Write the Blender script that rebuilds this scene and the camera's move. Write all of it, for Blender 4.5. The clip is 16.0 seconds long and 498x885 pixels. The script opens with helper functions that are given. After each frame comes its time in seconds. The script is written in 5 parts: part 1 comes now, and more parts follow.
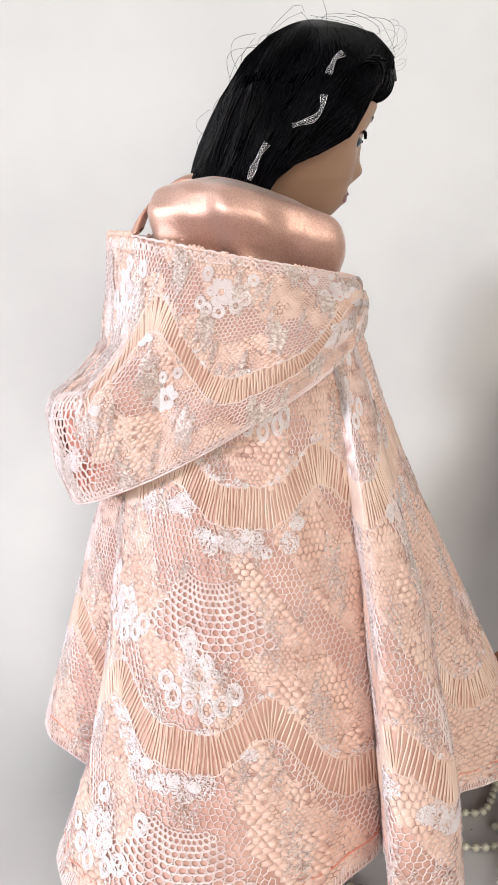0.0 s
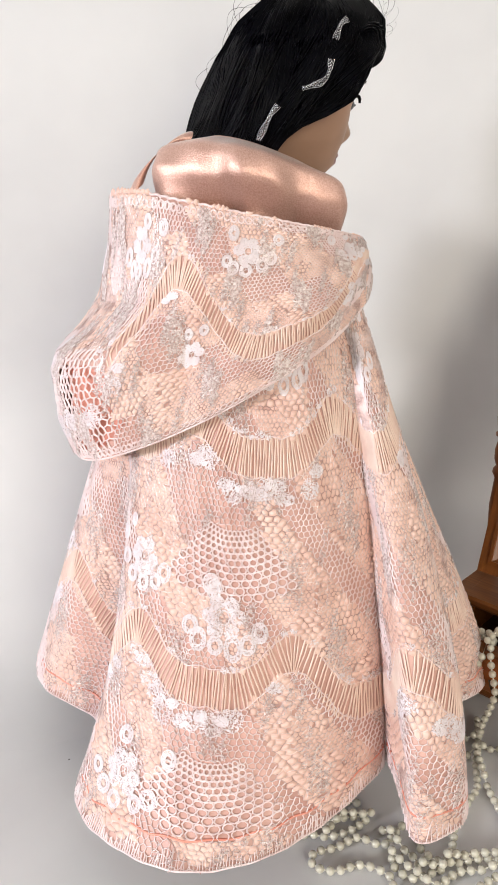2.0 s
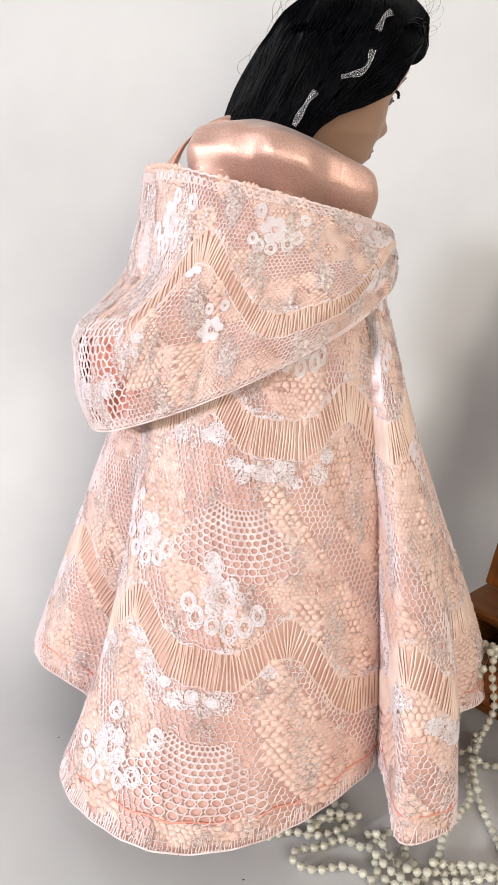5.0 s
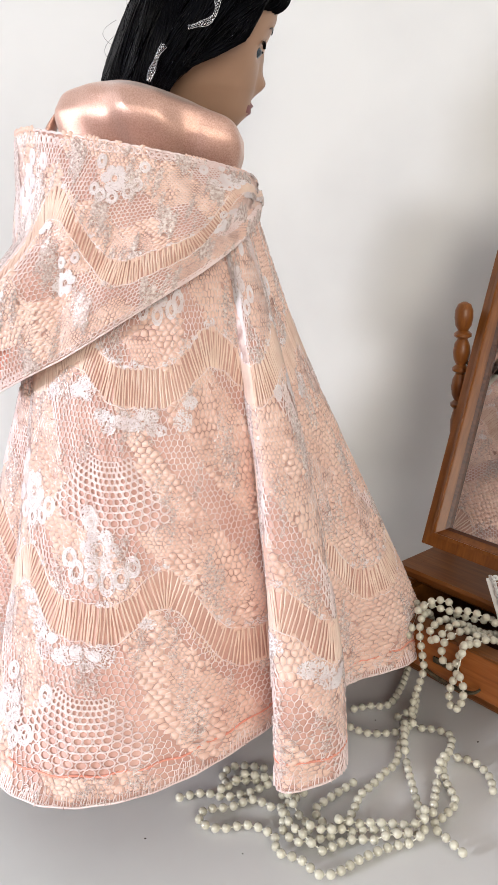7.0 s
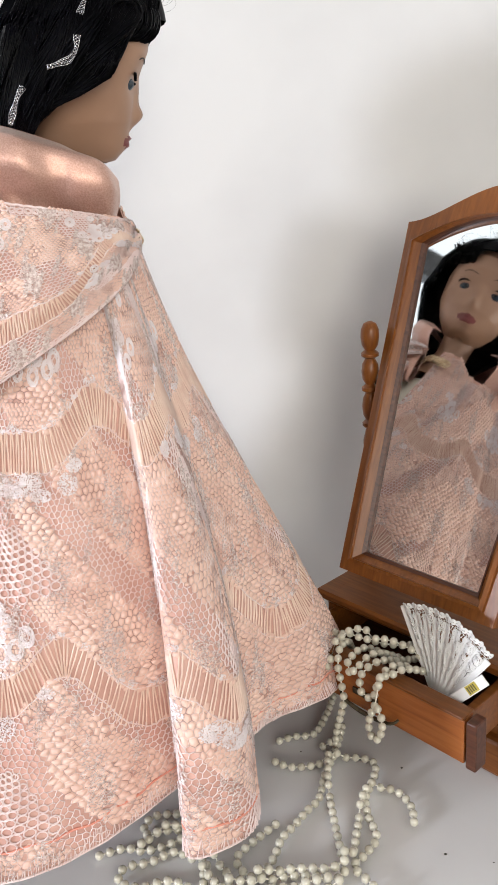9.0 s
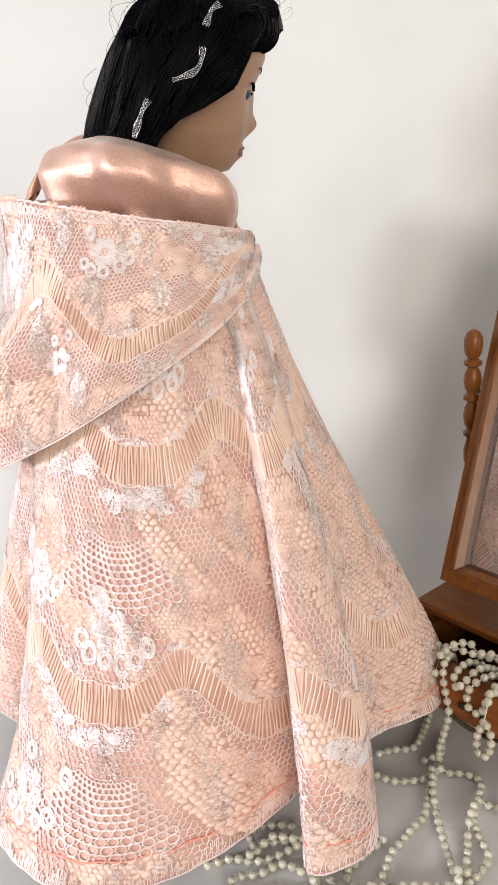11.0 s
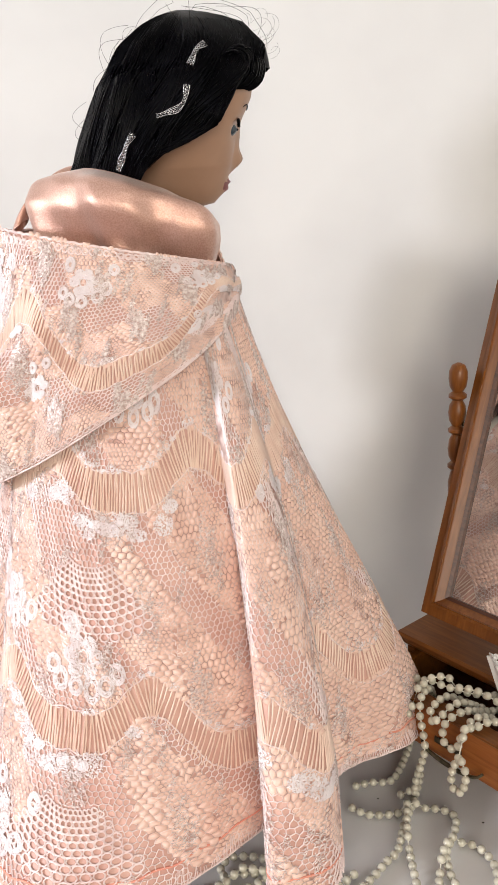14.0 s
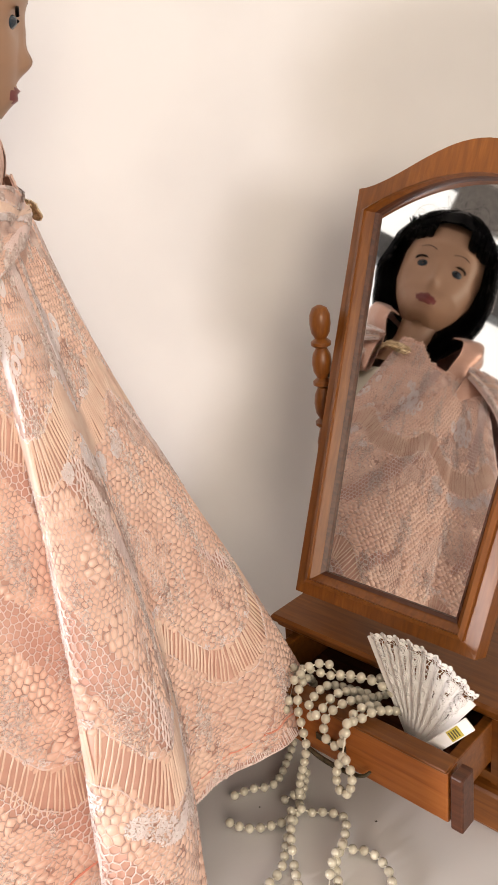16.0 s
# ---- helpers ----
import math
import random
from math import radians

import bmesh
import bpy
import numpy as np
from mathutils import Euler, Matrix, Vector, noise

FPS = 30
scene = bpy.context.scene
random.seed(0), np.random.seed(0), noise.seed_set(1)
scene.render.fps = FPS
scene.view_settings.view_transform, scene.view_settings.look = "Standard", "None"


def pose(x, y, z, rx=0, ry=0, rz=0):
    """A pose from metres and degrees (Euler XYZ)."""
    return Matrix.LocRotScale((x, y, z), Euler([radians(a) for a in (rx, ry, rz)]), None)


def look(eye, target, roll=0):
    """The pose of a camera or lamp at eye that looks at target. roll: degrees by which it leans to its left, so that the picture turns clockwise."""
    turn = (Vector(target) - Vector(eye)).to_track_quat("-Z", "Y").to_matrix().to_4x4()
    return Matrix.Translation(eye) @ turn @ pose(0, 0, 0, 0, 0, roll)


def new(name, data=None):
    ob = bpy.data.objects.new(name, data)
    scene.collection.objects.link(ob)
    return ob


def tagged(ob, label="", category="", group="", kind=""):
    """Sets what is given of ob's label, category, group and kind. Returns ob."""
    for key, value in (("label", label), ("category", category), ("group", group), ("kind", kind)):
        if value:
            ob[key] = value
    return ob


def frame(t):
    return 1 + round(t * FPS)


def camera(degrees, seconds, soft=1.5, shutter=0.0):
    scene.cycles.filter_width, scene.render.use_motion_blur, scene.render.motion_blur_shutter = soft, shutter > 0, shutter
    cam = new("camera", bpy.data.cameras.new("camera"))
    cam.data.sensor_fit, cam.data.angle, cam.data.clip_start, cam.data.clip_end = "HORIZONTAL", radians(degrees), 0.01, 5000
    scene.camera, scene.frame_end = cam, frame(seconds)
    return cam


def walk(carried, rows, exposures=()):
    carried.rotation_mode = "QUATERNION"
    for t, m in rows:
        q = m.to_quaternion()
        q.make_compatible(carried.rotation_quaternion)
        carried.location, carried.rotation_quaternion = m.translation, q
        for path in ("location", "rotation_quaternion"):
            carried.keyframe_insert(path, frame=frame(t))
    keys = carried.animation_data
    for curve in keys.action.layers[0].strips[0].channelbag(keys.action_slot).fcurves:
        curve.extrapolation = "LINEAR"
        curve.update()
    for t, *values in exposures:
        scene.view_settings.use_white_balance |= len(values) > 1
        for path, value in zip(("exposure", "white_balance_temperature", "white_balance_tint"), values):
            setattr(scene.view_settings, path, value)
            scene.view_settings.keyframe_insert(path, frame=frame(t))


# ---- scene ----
cam = camera(34.9, 16.0)
PATH = [
    (0, (0.1278, 0.0233, 0.3901), (-0.0046, 1.9367, -0.1769), -1.52),
    (0.5, (0.1361, 0.0196, 0.3976), (0.0589, 1.9179, -0.2273), -1.19),
    (1, (0.1276, 0.0082, 0.3960), (0.1145, 1.8937, -0.2709), -1.01),
    (1.5, (0.0877, 0.0095, 0.3887), (0.1537, 1.8893, -0.2910), -0.68),
    (2, (0.0558, 0.0051, 0.3960), (0.2233, 1.8791, -0.2822), -0.08),
    (2.5, (0.0348, 0.0021, 0.4043), (0.2914, 1.8711, -0.2597), 0.78),
    (3, (0.0056, 0.0076, 0.4035), (0.2910, 1.8773, -0.2466), 1.73),
    (3.2, (-0.0034, 0.0114, 0.4010), (0.2995, 1.8815, -0.2401), 2.20),
    (5.3, (0.0851, -0.0088, 0.3722), (0.1531, 1.8908, -0.2498), 3.44),
    (5.5, (0.1022, -0.0155, 0.3712), (0.1449, 1.8869, -0.2445), 3.01),
    (6, (0.1387, -0.0200, 0.3669), (0.1168, 1.8897, -0.2270), 1.62),
    (6.5, (0.1518, -0.0189, 0.3429), (0.0830, 1.8934, -0.2387), 0.27),
    (7, (0.1707, -0.0123, 0.3409), (0.0979, 1.8991, -0.2429), -1.02),
    (7.5, (0.1973, -0.0015, 0.3507), (0.1509, 1.9035, -0.2569), -2.30),
    (8, (0.2144, 0.0107, 0.3531), (0.2207, 1.9069, -0.2827), -3.24),
    (8.2, (0.2164, 0.0130, 0.3564), (0.2452, 1.9042, -0.2938), -3.48),
    (10.3, (0.1850, 0.0120, 0.3945), (0.1484, 1.9042, -0.2522), -4.36),
    (10.5, (0.1818, 0.0146, 0.3901), (0.1255, 1.9078, -0.2522), -4.36),
    (11, (0.1698, 0.0182, 0.3848), (0.0814, 1.9072, -0.2662), -4.22),
    (11.5, (0.1653, 0.0165, 0.3697), (0.0560, 1.9009, -0.2914), -3.87),
    (12, (0.1536, 0.0117, 0.3680), (0.0355, 1.8965, -0.2905), -3.36),
    (12.5, (0.1387, 0.0071, 0.3794), (0.0151, 1.8957, -0.2672), -2.80),
    (13, (0.1369, 0.0039, 0.3931), (0.0062, 1.9010, -0.2266), -2.53),
    (13.5, (0.1591, 0.0077, 0.3938), (0.0331, 1.9120, -0.2045), -2.65),
    (14, (0.1886, 0.0166, 0.3890), (0.0766, 1.9218, -0.2089), -3.14),
    (14.5, (0.2157, 0.0202, 0.3819), (0.1479, 1.9228, -0.2306), -3.81),
    (15, (0.2189, 0.0443, 0.3733), (0.2130, 1.9404, -0.2630), -4.31),
    (15.5, (0.2243, 0.0690, 0.3597), (0.2856, 1.9561, -0.3001), -4.74),
    (16, (0.2250, 0.0891, 0.3596), (0.3464, 1.9642, -0.3255), -5.01),
]
walk(cam, [(t, look(eye, target, roll)) for t, eye, target, roll in PATH],
     [(0, -0.02, 6250, 6), (1, 0.02, 6350, 6), (3, -0.08, 6350, 7), (7, 0.04, 6250, 6), (8, 0.05, 6100, 6), (11, 0.04, 6400, 6), (12.5, -0.08, 6550, 8), (14, 0.02, 6500, 7), (15, 0.12, 6950, 12), (16, 0.12, 7300, 13)])


# ---- light ----
def world_and_lights():
    w = bpy.data.worlds.new("sky")
    scene.world = w
    w.use_nodes = True
    nt = w.node_tree
    sky = nt.nodes.new("ShaderNodeTexSky")
    sky.sky_type, sky.sun_disc = "NISHITA", False
    sky.sun_elevation, sky.sun_rotation = radians(35), radians(200)
    nt.links.new(sky.outputs[0], nt.nodes["Background"].inputs[0])
    nt.nodes["Background"].inputs[1].default_value = 0.05


def area_lamp(name, eye, target, w, h, power, colour):
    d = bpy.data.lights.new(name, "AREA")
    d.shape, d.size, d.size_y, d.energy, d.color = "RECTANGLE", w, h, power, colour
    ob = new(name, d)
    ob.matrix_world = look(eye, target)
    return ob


world_and_lights()
# warm daylight through the glazed door behind the camera
area_lamp("door_daylight", (0.62, -2.12, 0.80), (0.15, 0.5, 0.25), 1.0, 1.2, 36, (1.0, 0.91, 0.79))
# cool daylight through the side window: throws the soft shadow on the wall
area_lamp("window_daylight", (-2.56, -1.12, 0.72), (0.12, 0.50, 0.25), 0.36, 0.40, 70, (0.93, 0.92, 1.0))
# weak fill lamp added on the right; no window is known there
area_lamp("right_fill_light", (1.46, -1.12, 1.38), (0.12, 0.47, 0.12), 1.05, 1.12, 4, (1.0, 0.975, 0.955))


# ---- materials ----
def node_material(name, rough=0.5, metal=0.0):
    m = bpy.data.materials.new(name)
    m.use_nodes = True
    b = m.node_tree.nodes["Principled BSDF"]
    b.inputs["Roughness"].default_value, b.inputs["Metallic"].default_value = rough, metal
    return m, m.node_tree, b


def noise_colour(nt, b, c1, c2, scale, detail=4, stretch=(1, 1, 1), target="Base Color", coords="Object", c3=None, pos=(0.35, 0.65)):
    tc, mp = nt.nodes.new("ShaderNodeTexCoord"), nt.nodes.new("ShaderNodeMapping")
    tx, cr = nt.nodes.new("ShaderNodeTexNoise"), nt.nodes.new("ShaderNodeValToRGB")
    mp.inputs["Scale"].default_value = stretch
    tx.inputs["Scale"].default_value, tx.inputs["Detail"].default_value = scale, detail
    nt.links.new(tc.outputs[coords], mp.inputs[0])
    nt.links.new(mp.outputs[0], tx.inputs["Vector"])
    nt.links.new(tx.outputs["Fac"], cr.inputs[0])
    cr.color_ramp.elements[0].position, cr.color_ramp.elements[1].position = pos
    cr.color_ramp.elements[0].color, cr.color_ramp.elements[1].color = (*c1, 1), (*c2, 1)
    if c3:
        el = cr.color_ramp.elements.new(0.5 * (pos[0] + pos[1]))
        el.color = (*c3, 1)
    if target:
        nt.links.new(cr.outputs[0], b.inputs[target])
    return mp, tx, cr


def bump(nt, b, src, strength, dist):
    bp = nt.nodes.new("ShaderNodeBump")
    bp.inputs["Strength"].default_value, bp.inputs["Distance"].default_value = strength, dist
    nt.links.new(src, bp.inputs["Height"])
    nt.links.new(bp.outputs[0], b.inputs["Normal"])
    return bp


def plain(name, c1, c2, scale, rough=0.5, metal=0.0, stretch=(1, 1, 1), bumped=0.0, dist=0.001):
    m, nt, b = node_material(name, rough, metal)
    mp, tx, cr = noise_colour(nt, b, c1, c2, scale, stretch=stretch)
    if bumped:
        bump(nt, b, tx.outputs["Fac"], bumped, dist)
    return m, nt, b


M = {}
M["wall"], nt_, b_ = plain("white_wall_paint", (0.70, 0.69, 0.69), (0.78, 0.77, 0.77), 4.0, 0.85, bumped=0.12, dist=0.003)
M["cloth"], nt_, b_ = plain("white_table_cloth", (0.64, 0.63, 0.63), (0.72, 0.71, 0.705), 6.0, 0.8, bumped=0.25, dist=0.004)
M["room"], nt_, b_ = plain("room_paint", (0.55, 0.53, 0.50), (0.62, 0.60, 0.57), 2.0, 0.9)
M["darkroom"], nt_, b_ = plain("dark_room_floor", (0.16, 0.12, 0.09), (0.24, 0.18, 0.13), 3.0, 0.6)
M["frame_grey"], nt_, b_ = plain("grey_window_frame", (0.06, 0.065, 0.07), (0.10, 0.105, 0.11), 30, 0.45)
M["blind"], nt_, b_ = plain("grey_blind_cloth", (0.16, 0.155, 0.15), (0.24, 0.23, 0.22), 40, 0.8)
M["satin"], nt_, b_ = plain("peach_satin", (0.54, 0.305, 0.235), (0.69, 0.44, 0.355), 1400, 0.36, 0.55, bumped=0.4, dist=0.0006)
M["coral"], nt2_, b2_ = plain("coral_stitching_and_glow", (0.72, 0.27, 0.19), (0.80, 0.36, 0.27), 90, 0.6)
b_.inputs["Sheen Weight"].default_value = 0.3
b_.inputs["Anisotropic"].default_value = 0.5
# one satin in two tones: lining darkened for shaded gaps, swell paled for lit domes
M["lining"], nt_, b_ = plain("peach_satin_lining_gap_shade", (0.585, 0.33, 0.27), (0.70, 0.43, 0.355), 45, 0.5, bumped=0.15, dist=0.001)
M["swell"], nt_, b_ = plain("peach_satin_swell_lit", (0.77, 0.505, 0.415), (0.87, 0.62, 0.52), 40, 0.46)
M["lace"], nt_, b_ = plain("pink_white_lace_thread", (0.79, 0.605, 0.58), (0.92, 0.775, 0.755), 60, 0.34)
b_.inputs["Specular IOR Level"].default_value = 0.7
M["fringe"], nt_, b_ = plain("cream_fringe_thread", (0.80, 0.56, 0.46), (0.89, 0.69, 0.58), 90, 0.4)
M["lacewhite"], nt_, b_ = plain("white_lace_thread", (0.80, 0.68, 0.68), (0.91, 0.83, 0.84), 120, 0.4)
# the lace thread again, darkened so its colour carries the shade of the grooves
M["lacegroove"], nt_, b_ = plain("groove_shaded_lace_thread", (0.48, 0.30, 0.26), (0.88, 0.71, 0.66), 140, 0.30, 0.2)
M["laceshade"], nt_, b_ = plain("silvery_tan_lace_thread", (0.56, 0.40, 0.36), (0.94, 0.83, 0.80), 700, 0.26, 0.1)
M["skin"], nt_, b_ = plain("doll_vinyl", (0.36, 0.21, 0.135), (0.41, 0.245, 0.16), 30, 0.42)
M["hair"], nt_, b_ = plain("black_doll_hair", (0.0010, 0.0010, 0.0015), (0.003, 0.003, 0.0045), 60, 0.34)
b_.inputs["Specular IOR Level"].default_value = 0.06
b_.inputs["Anisotropic"].default_value = 0.6
M["lip"], nt_, b_ = plain("dark_red_lip_paint", (0.13, 0.02, 0.02), (0.18, 0.03, 0.03), 90, 0.35)
M["eye"], nt_, b_ = plain("doll_eye_white", (0.50, 0.50, 0.50), (0.58, 0.58, 0.58), 90, 0.15)
M["iris"], nt_, b_ = plain("doll_eye_iris", (0.015, 0.022, 0.035), (0.03, 0.055, 0.08), 200, 0.1)
M["silver"], nt_, b_ = plain("silver_cord", (0.30, 0.30, 0.32), (0.80, 0.80, 0.82), 600, 0.25, 0.9)
M["gold"], nt_, b_ = plain("antique_gold", (0.60, 0.45, 0.28), (0.80, 0.66, 0.45), 200, 0.3, 0.9)
M["cream"], nt_, b_ = plain("cream_cotton", (0.72, 0.68, 0.58), (0.80, 0.76, 0.66), 60, 0.8)
M["boot"], nt_, b_ = plain("dark_brown_leather", (0.03, 0.018, 0.012), (0.06, 0.035, 0.025), 60, 0.5)
M["bronze"], nt_, b_ = plain("dark_bronze", (0.05, 0.045, 0.03), (0.14, 0.12, 0.08), 200, 0.4, 0.8)
M["crumb"], nt_, b_ = plain("dark_crumb", (0.03, 0.025, 0.02), (0.06, 0.05, 0.04), 500, 0.8)
M["string"], nt_, b_ = plain("white_silk_string", (0.75, 0.72, 0.62), (0.82, 0.80, 0.70), 200, 0.6)
M["fan_white"], nt_, b_ = plain("white_painted_fan", (0.80, 0.80, 0.79), (0.88, 0.88, 0.87), 90, 0.45)
M["fan_lace"], nt_, b_ = plain("white_fan_lace", (0.80, 0.79, 0.77), (0.88, 0.87, 0.86), 300, 0.7)
M["sticker"], nt_, b_ = plain("gold_sticker", (0.45, 0.36, 0.06), (0.58, 0.47, 0.10), 200, 0.4)
M["ink"], nt_, b_ = plain("dark_ink", (0.05, 0.05, 0.02), (0.08, 0.07, 0.03), 200, 0.6)


def pearl_material():
    m, nt, b = node_material("cream_pearl", 0.25, 0.12)
    info, cr = nt.nodes.new("ShaderNodeObjectInfo"), nt.nodes.new("ShaderNodeValToRGB")
    cr.color_ramp.elements[0].color, cr.color_ramp.elements[1].color = (0.52, 0.485, 0.385, 1), (0.67, 0.635, 0.52, 1)
    nt.links.new(info.outputs["Random"], cr.inputs[0])
    nt.links.new(cr.outputs[0], b.inputs["Base Color"])
    b.inputs["Coat Weight"].default_value, b.inputs["Coat Roughness"].default_value = 0.6, 0.12
    b.inputs["Sheen Weight"].default_value = 0.3
    return m


M["pearl"] = pearl_material()


def wood(name, dark, mid, light, grain=(4, 60, 60), rough=0.36):
    m, nt, b = node_material(name, rough)
    mp, tx, cr = noise_colour(nt, b, dark, light, 6.0, 6, grain, c3=mid, pos=(0.28, 0.72))
    tx.inputs["Distortion"].default_value = 0.6
    bump(nt, b, tx.outputs["Fac"], 0.08, 0.0006)
    b.inputs["Coat Weight"].default_value, b.inputs["Coat Roughness"].default_value = 0.12, 0.3
    b.inputs["Specular IOR Level"].default_value = 0.35
    return m


M["wood"] = wood("cherry_stained_wood", (0.12, 0.036, 0.007), (0.165, 0.053, 0.009), (0.21, 0.074, 0.014), rough=0.36)
M["woodup"] = wood("cherry_stained_upright", (0.15, 0.045, 0.008), (0.195, 0.062, 0.010), (0.245, 0.084, 0.015), (60, 60, 7), 0.36)
M["woodlight"] = wood("honey_pine_front", (0.23, 0.065, 0.013), (0.30, 0.092, 0.019), (0.36, 0.125, 0.03), rough=0.38)
# dark wood; on the drawer's end and inside it stands in for shade
M["wooddark_shade"] = wood("dark_wood_and_shade", (0.04, 0.012, 0.006), (0.075, 0.024, 0.011), (0.11, 0.038, 0.018), rough=0.45)
M["mirror"], nt_, b_ = node_material("mirror_glass", 0.03, 1.0)
b_.inputs["Base Color"].default_value = (0.80, 0.79, 0.78, 1)
M["pane"] = bpy.data.materials.new("bright_window_daylight")
M["pane"].use_nodes = True
nt_ = M["pane"].node_tree
em_ = nt_.nodes.new("ShaderNodeEmission")
em_.inputs["Color"].default_value, em_.inputs["Strength"].default_value = (0.95, 0.98, 1.0, 1), 1.3
nt_.links.new(em_.outputs[0], nt_.nodes["Material Output"].inputs["Surface"])


# ---- mesh helpers ----
def mesh_np(name, verts, faces, mats, smooth=True, index=None):
    """faces: an n x 3 or n x 4 index array, or a list of such arrays."""
    groups = faces if isinstance(faces, list) else [faces]
    verts = np.asarray(verts, np.float32).reshape(-1, 3)
    me = bpy.data.meshes.new(name)
    me.vertices.add(len(verts))
    me.vertices.foreach_set("co", verts.ravel())
    loops = np.concatenate([np.asarray(g, np.int32).ravel() for g in groups])
    sizes = np.concatenate([np.full(len(g), np.asarray(g).shape[1], np.int32) for g in groups])
    me.loops.add(len(loops))
    me.loops.foreach_set("vertex_index", loops)
    me.polygons.add(len(sizes))
    me.polygons.foreach_set("loop_start", np.concatenate(([0], np.cumsum(sizes)[:-1])).astype(np.int32))
    me.polygons.foreach_set("loop_total", sizes)
    me.polygons.foreach_set("use_smooth", np.full(len(sizes), smooth))
    if index is not None:
        me.polygons.foreach_set("material_index", np.asarray(index, np.int32))
    for m in (mats if isinstance(mats, (list, tuple)) else [mats]):
        me.materials.append(m)
    me.update(calc_edges=True)
    me.validate()
    return me


def obj(name, me, parent=None, label=""):
    ob = new(name, me)
    if parent:
        ob.parent = parent
    if label:
        ob["label"] = label
    return ob


def part(name, bm, material, parent, label="", smooth=False):
    me = bpy.data.meshes.new(name)
    bmesh.ops.recalc_face_normals(bm, faces=bm.faces)
    bm.to_mesh(me)
    bm.free()
    me.materials.append(material)
    if smooth:
        me.polygons.foreach_set("use_smooth", np.full(len(me.polygons), True))
        me.set_sharp_from_angle(angle=radians(40))
    return obj(name, me, parent, label)


def box(x0, x1, y0, y1, z0, z1, bevel=0.0, seg=2, bm=None):
    own = bm is None
    bm = bm or bmesh.new()
    r = bmesh.ops.create_cube(bm, size=1, matrix=Matrix.Translation(((x0 + x1) / 2, (y0 + y1) / 2, (z0 + z1) / 2)) @ Matrix.Diagonal((x1 - x0, y1 - y0, z1 - z0, 1)))
    if bevel and own:
        bmesh.ops.bevel(bm, geom=bm.edges[:], offset=bevel, segments=seg, affect="EDGES", profile=0.5)
    return bm


def lathe(profile, seg=24, bm=None):
    bm = bm or bmesh.new()
    rings = []
    for r, z in profile:
        rings.append([bm.verts.new((r * math.cos(2 * math.pi * i / seg), r * math.sin(2 * math.pi * i / seg), z)) for i in range(seg)])
    for a, b in zip(rings, rings[1:]):
        for i in range(seg):
            bm.faces.new((a[i], a[(i + 1) % seg], b[(i + 1) % seg], b[i]))
    bm.faces.new(rings[0][::-1])
    bm.faces.new(rings[-1])
    return bm


def sweep(profile, path, closed=False, bm=None):
    """Sweeps a closed profile of (out, up) pairs along path points given with their out and up vectors."""
    bm = bm or bmesh.new()
    rings = [[bm.verts.new(Vector(p) + Vector(o) * a + Vector(u) * b) for a, b in profile] for p, o, u in path]
    n = len(profile)
    pairs = list(zip(rings, rings[1:])) + ([(rings[-1], rings[0])] if closed else [])
    for a, b in pairs:
        for i in range(n):
            bm.faces.new((a[i], a[(i + 1) % n], b[(i + 1) % n], b[i]))
    if not closed:
        bm.faces.new(rings[0][::-1])
        bm.faces.new(rings[-1])
    return bm


def smooth_path(points, step):
    """Points at even steps along a smooth curve through the given ones."""
    p = np.array(points, float)
    p = np.vstack([2 * p[0] - p[1], p, 2 * p[-1] - p[-2]])
    out = []
    for i in range(1, len(p) - 2):
        for t in np.linspace(0, 1, 24, endpoint=False):
            out.append(0.5 * (2 * p[i] + (p[i + 1] - p[i - 1]) * t + (2 * p[i - 1] - 5 * p[i] + 4 * p[i + 1] - p[i + 2]) * t ** 2 + (3 * p[i] - p[i - 1] - 3 * p[i + 1] + p[i + 2]) * t ** 3))
    out = np.array(out + [p[-2]])
    d = np.concatenate(([0], np.cumsum(np.linalg.norm(np.diff(out, axis=0), axis=1))))
    s = np.arange(0, d[-1], step)
    return np.stack([np.interp(s, d, out[:, k]) for k in range(out.shape[1])], 1)


def tube(path, radius, seg=6, taper=None):
    """Vertices and quads of a tube along an n x 3 path."""
    path = np.asarray(path, float)
    t = np.gradient(path, axis=0)
    t /= np.linalg.norm(t, axis=1)[:, None] + 1e-12
    up = np.where(np.abs(t[:, 2:3]) > 0.9, [[1.0, 0, 0]], [[0, 0, 1.0]])
    a = np.cross(t, up)
    a /= np.linalg.norm(a, axis=1)[:, None] + 1e-12
    b = np.cross(t, a)
    r = np.full(len(path), radius) if taper is None else np.asarray(taper)
    ang = np.arange(seg) * 2 * math.pi / seg
    v = path[:, None] + r[:, None, None] * (np.cos(ang)[None, :, None] * a[:, None] + np.sin(ang)[None, :, None] * b[:, None])
    i = np.arange(len(path) - 1)[:, None] * seg
    j = np.arange(seg)[None]
    q = np.stack([i + j, i + (j + 1) % seg, i + seg + (j + 1) % seg, i + seg + j], -1).reshape(-1, 4)
    return v.reshape(-1, 3), q


def merged(pieces):
    vs, qs, n = [], [], 0
    for v, q in pieces:
        vs.append(v)
        qs.append(np.asarray(q) + n)
        n += len(v)
    return np.concatenate(vs), np.concatenate(qs)


# ---- room ----
def structure(name, bm, mat, label, cat):
    return tagged(part(name, bm, mat, None), label, cat, kind="structure")


structure("wall_back", box(-2.6, 1.5, 0.72, 0.84, -0.75, 2.9), M["wall"], "plain white painted wall behind the table", "wall")
structure("floor", box(-2.72, 1.62, -2.32, 0.84, -0.85, -0.75), M["darkroom"], "dark wooden floor of the room", "floor")
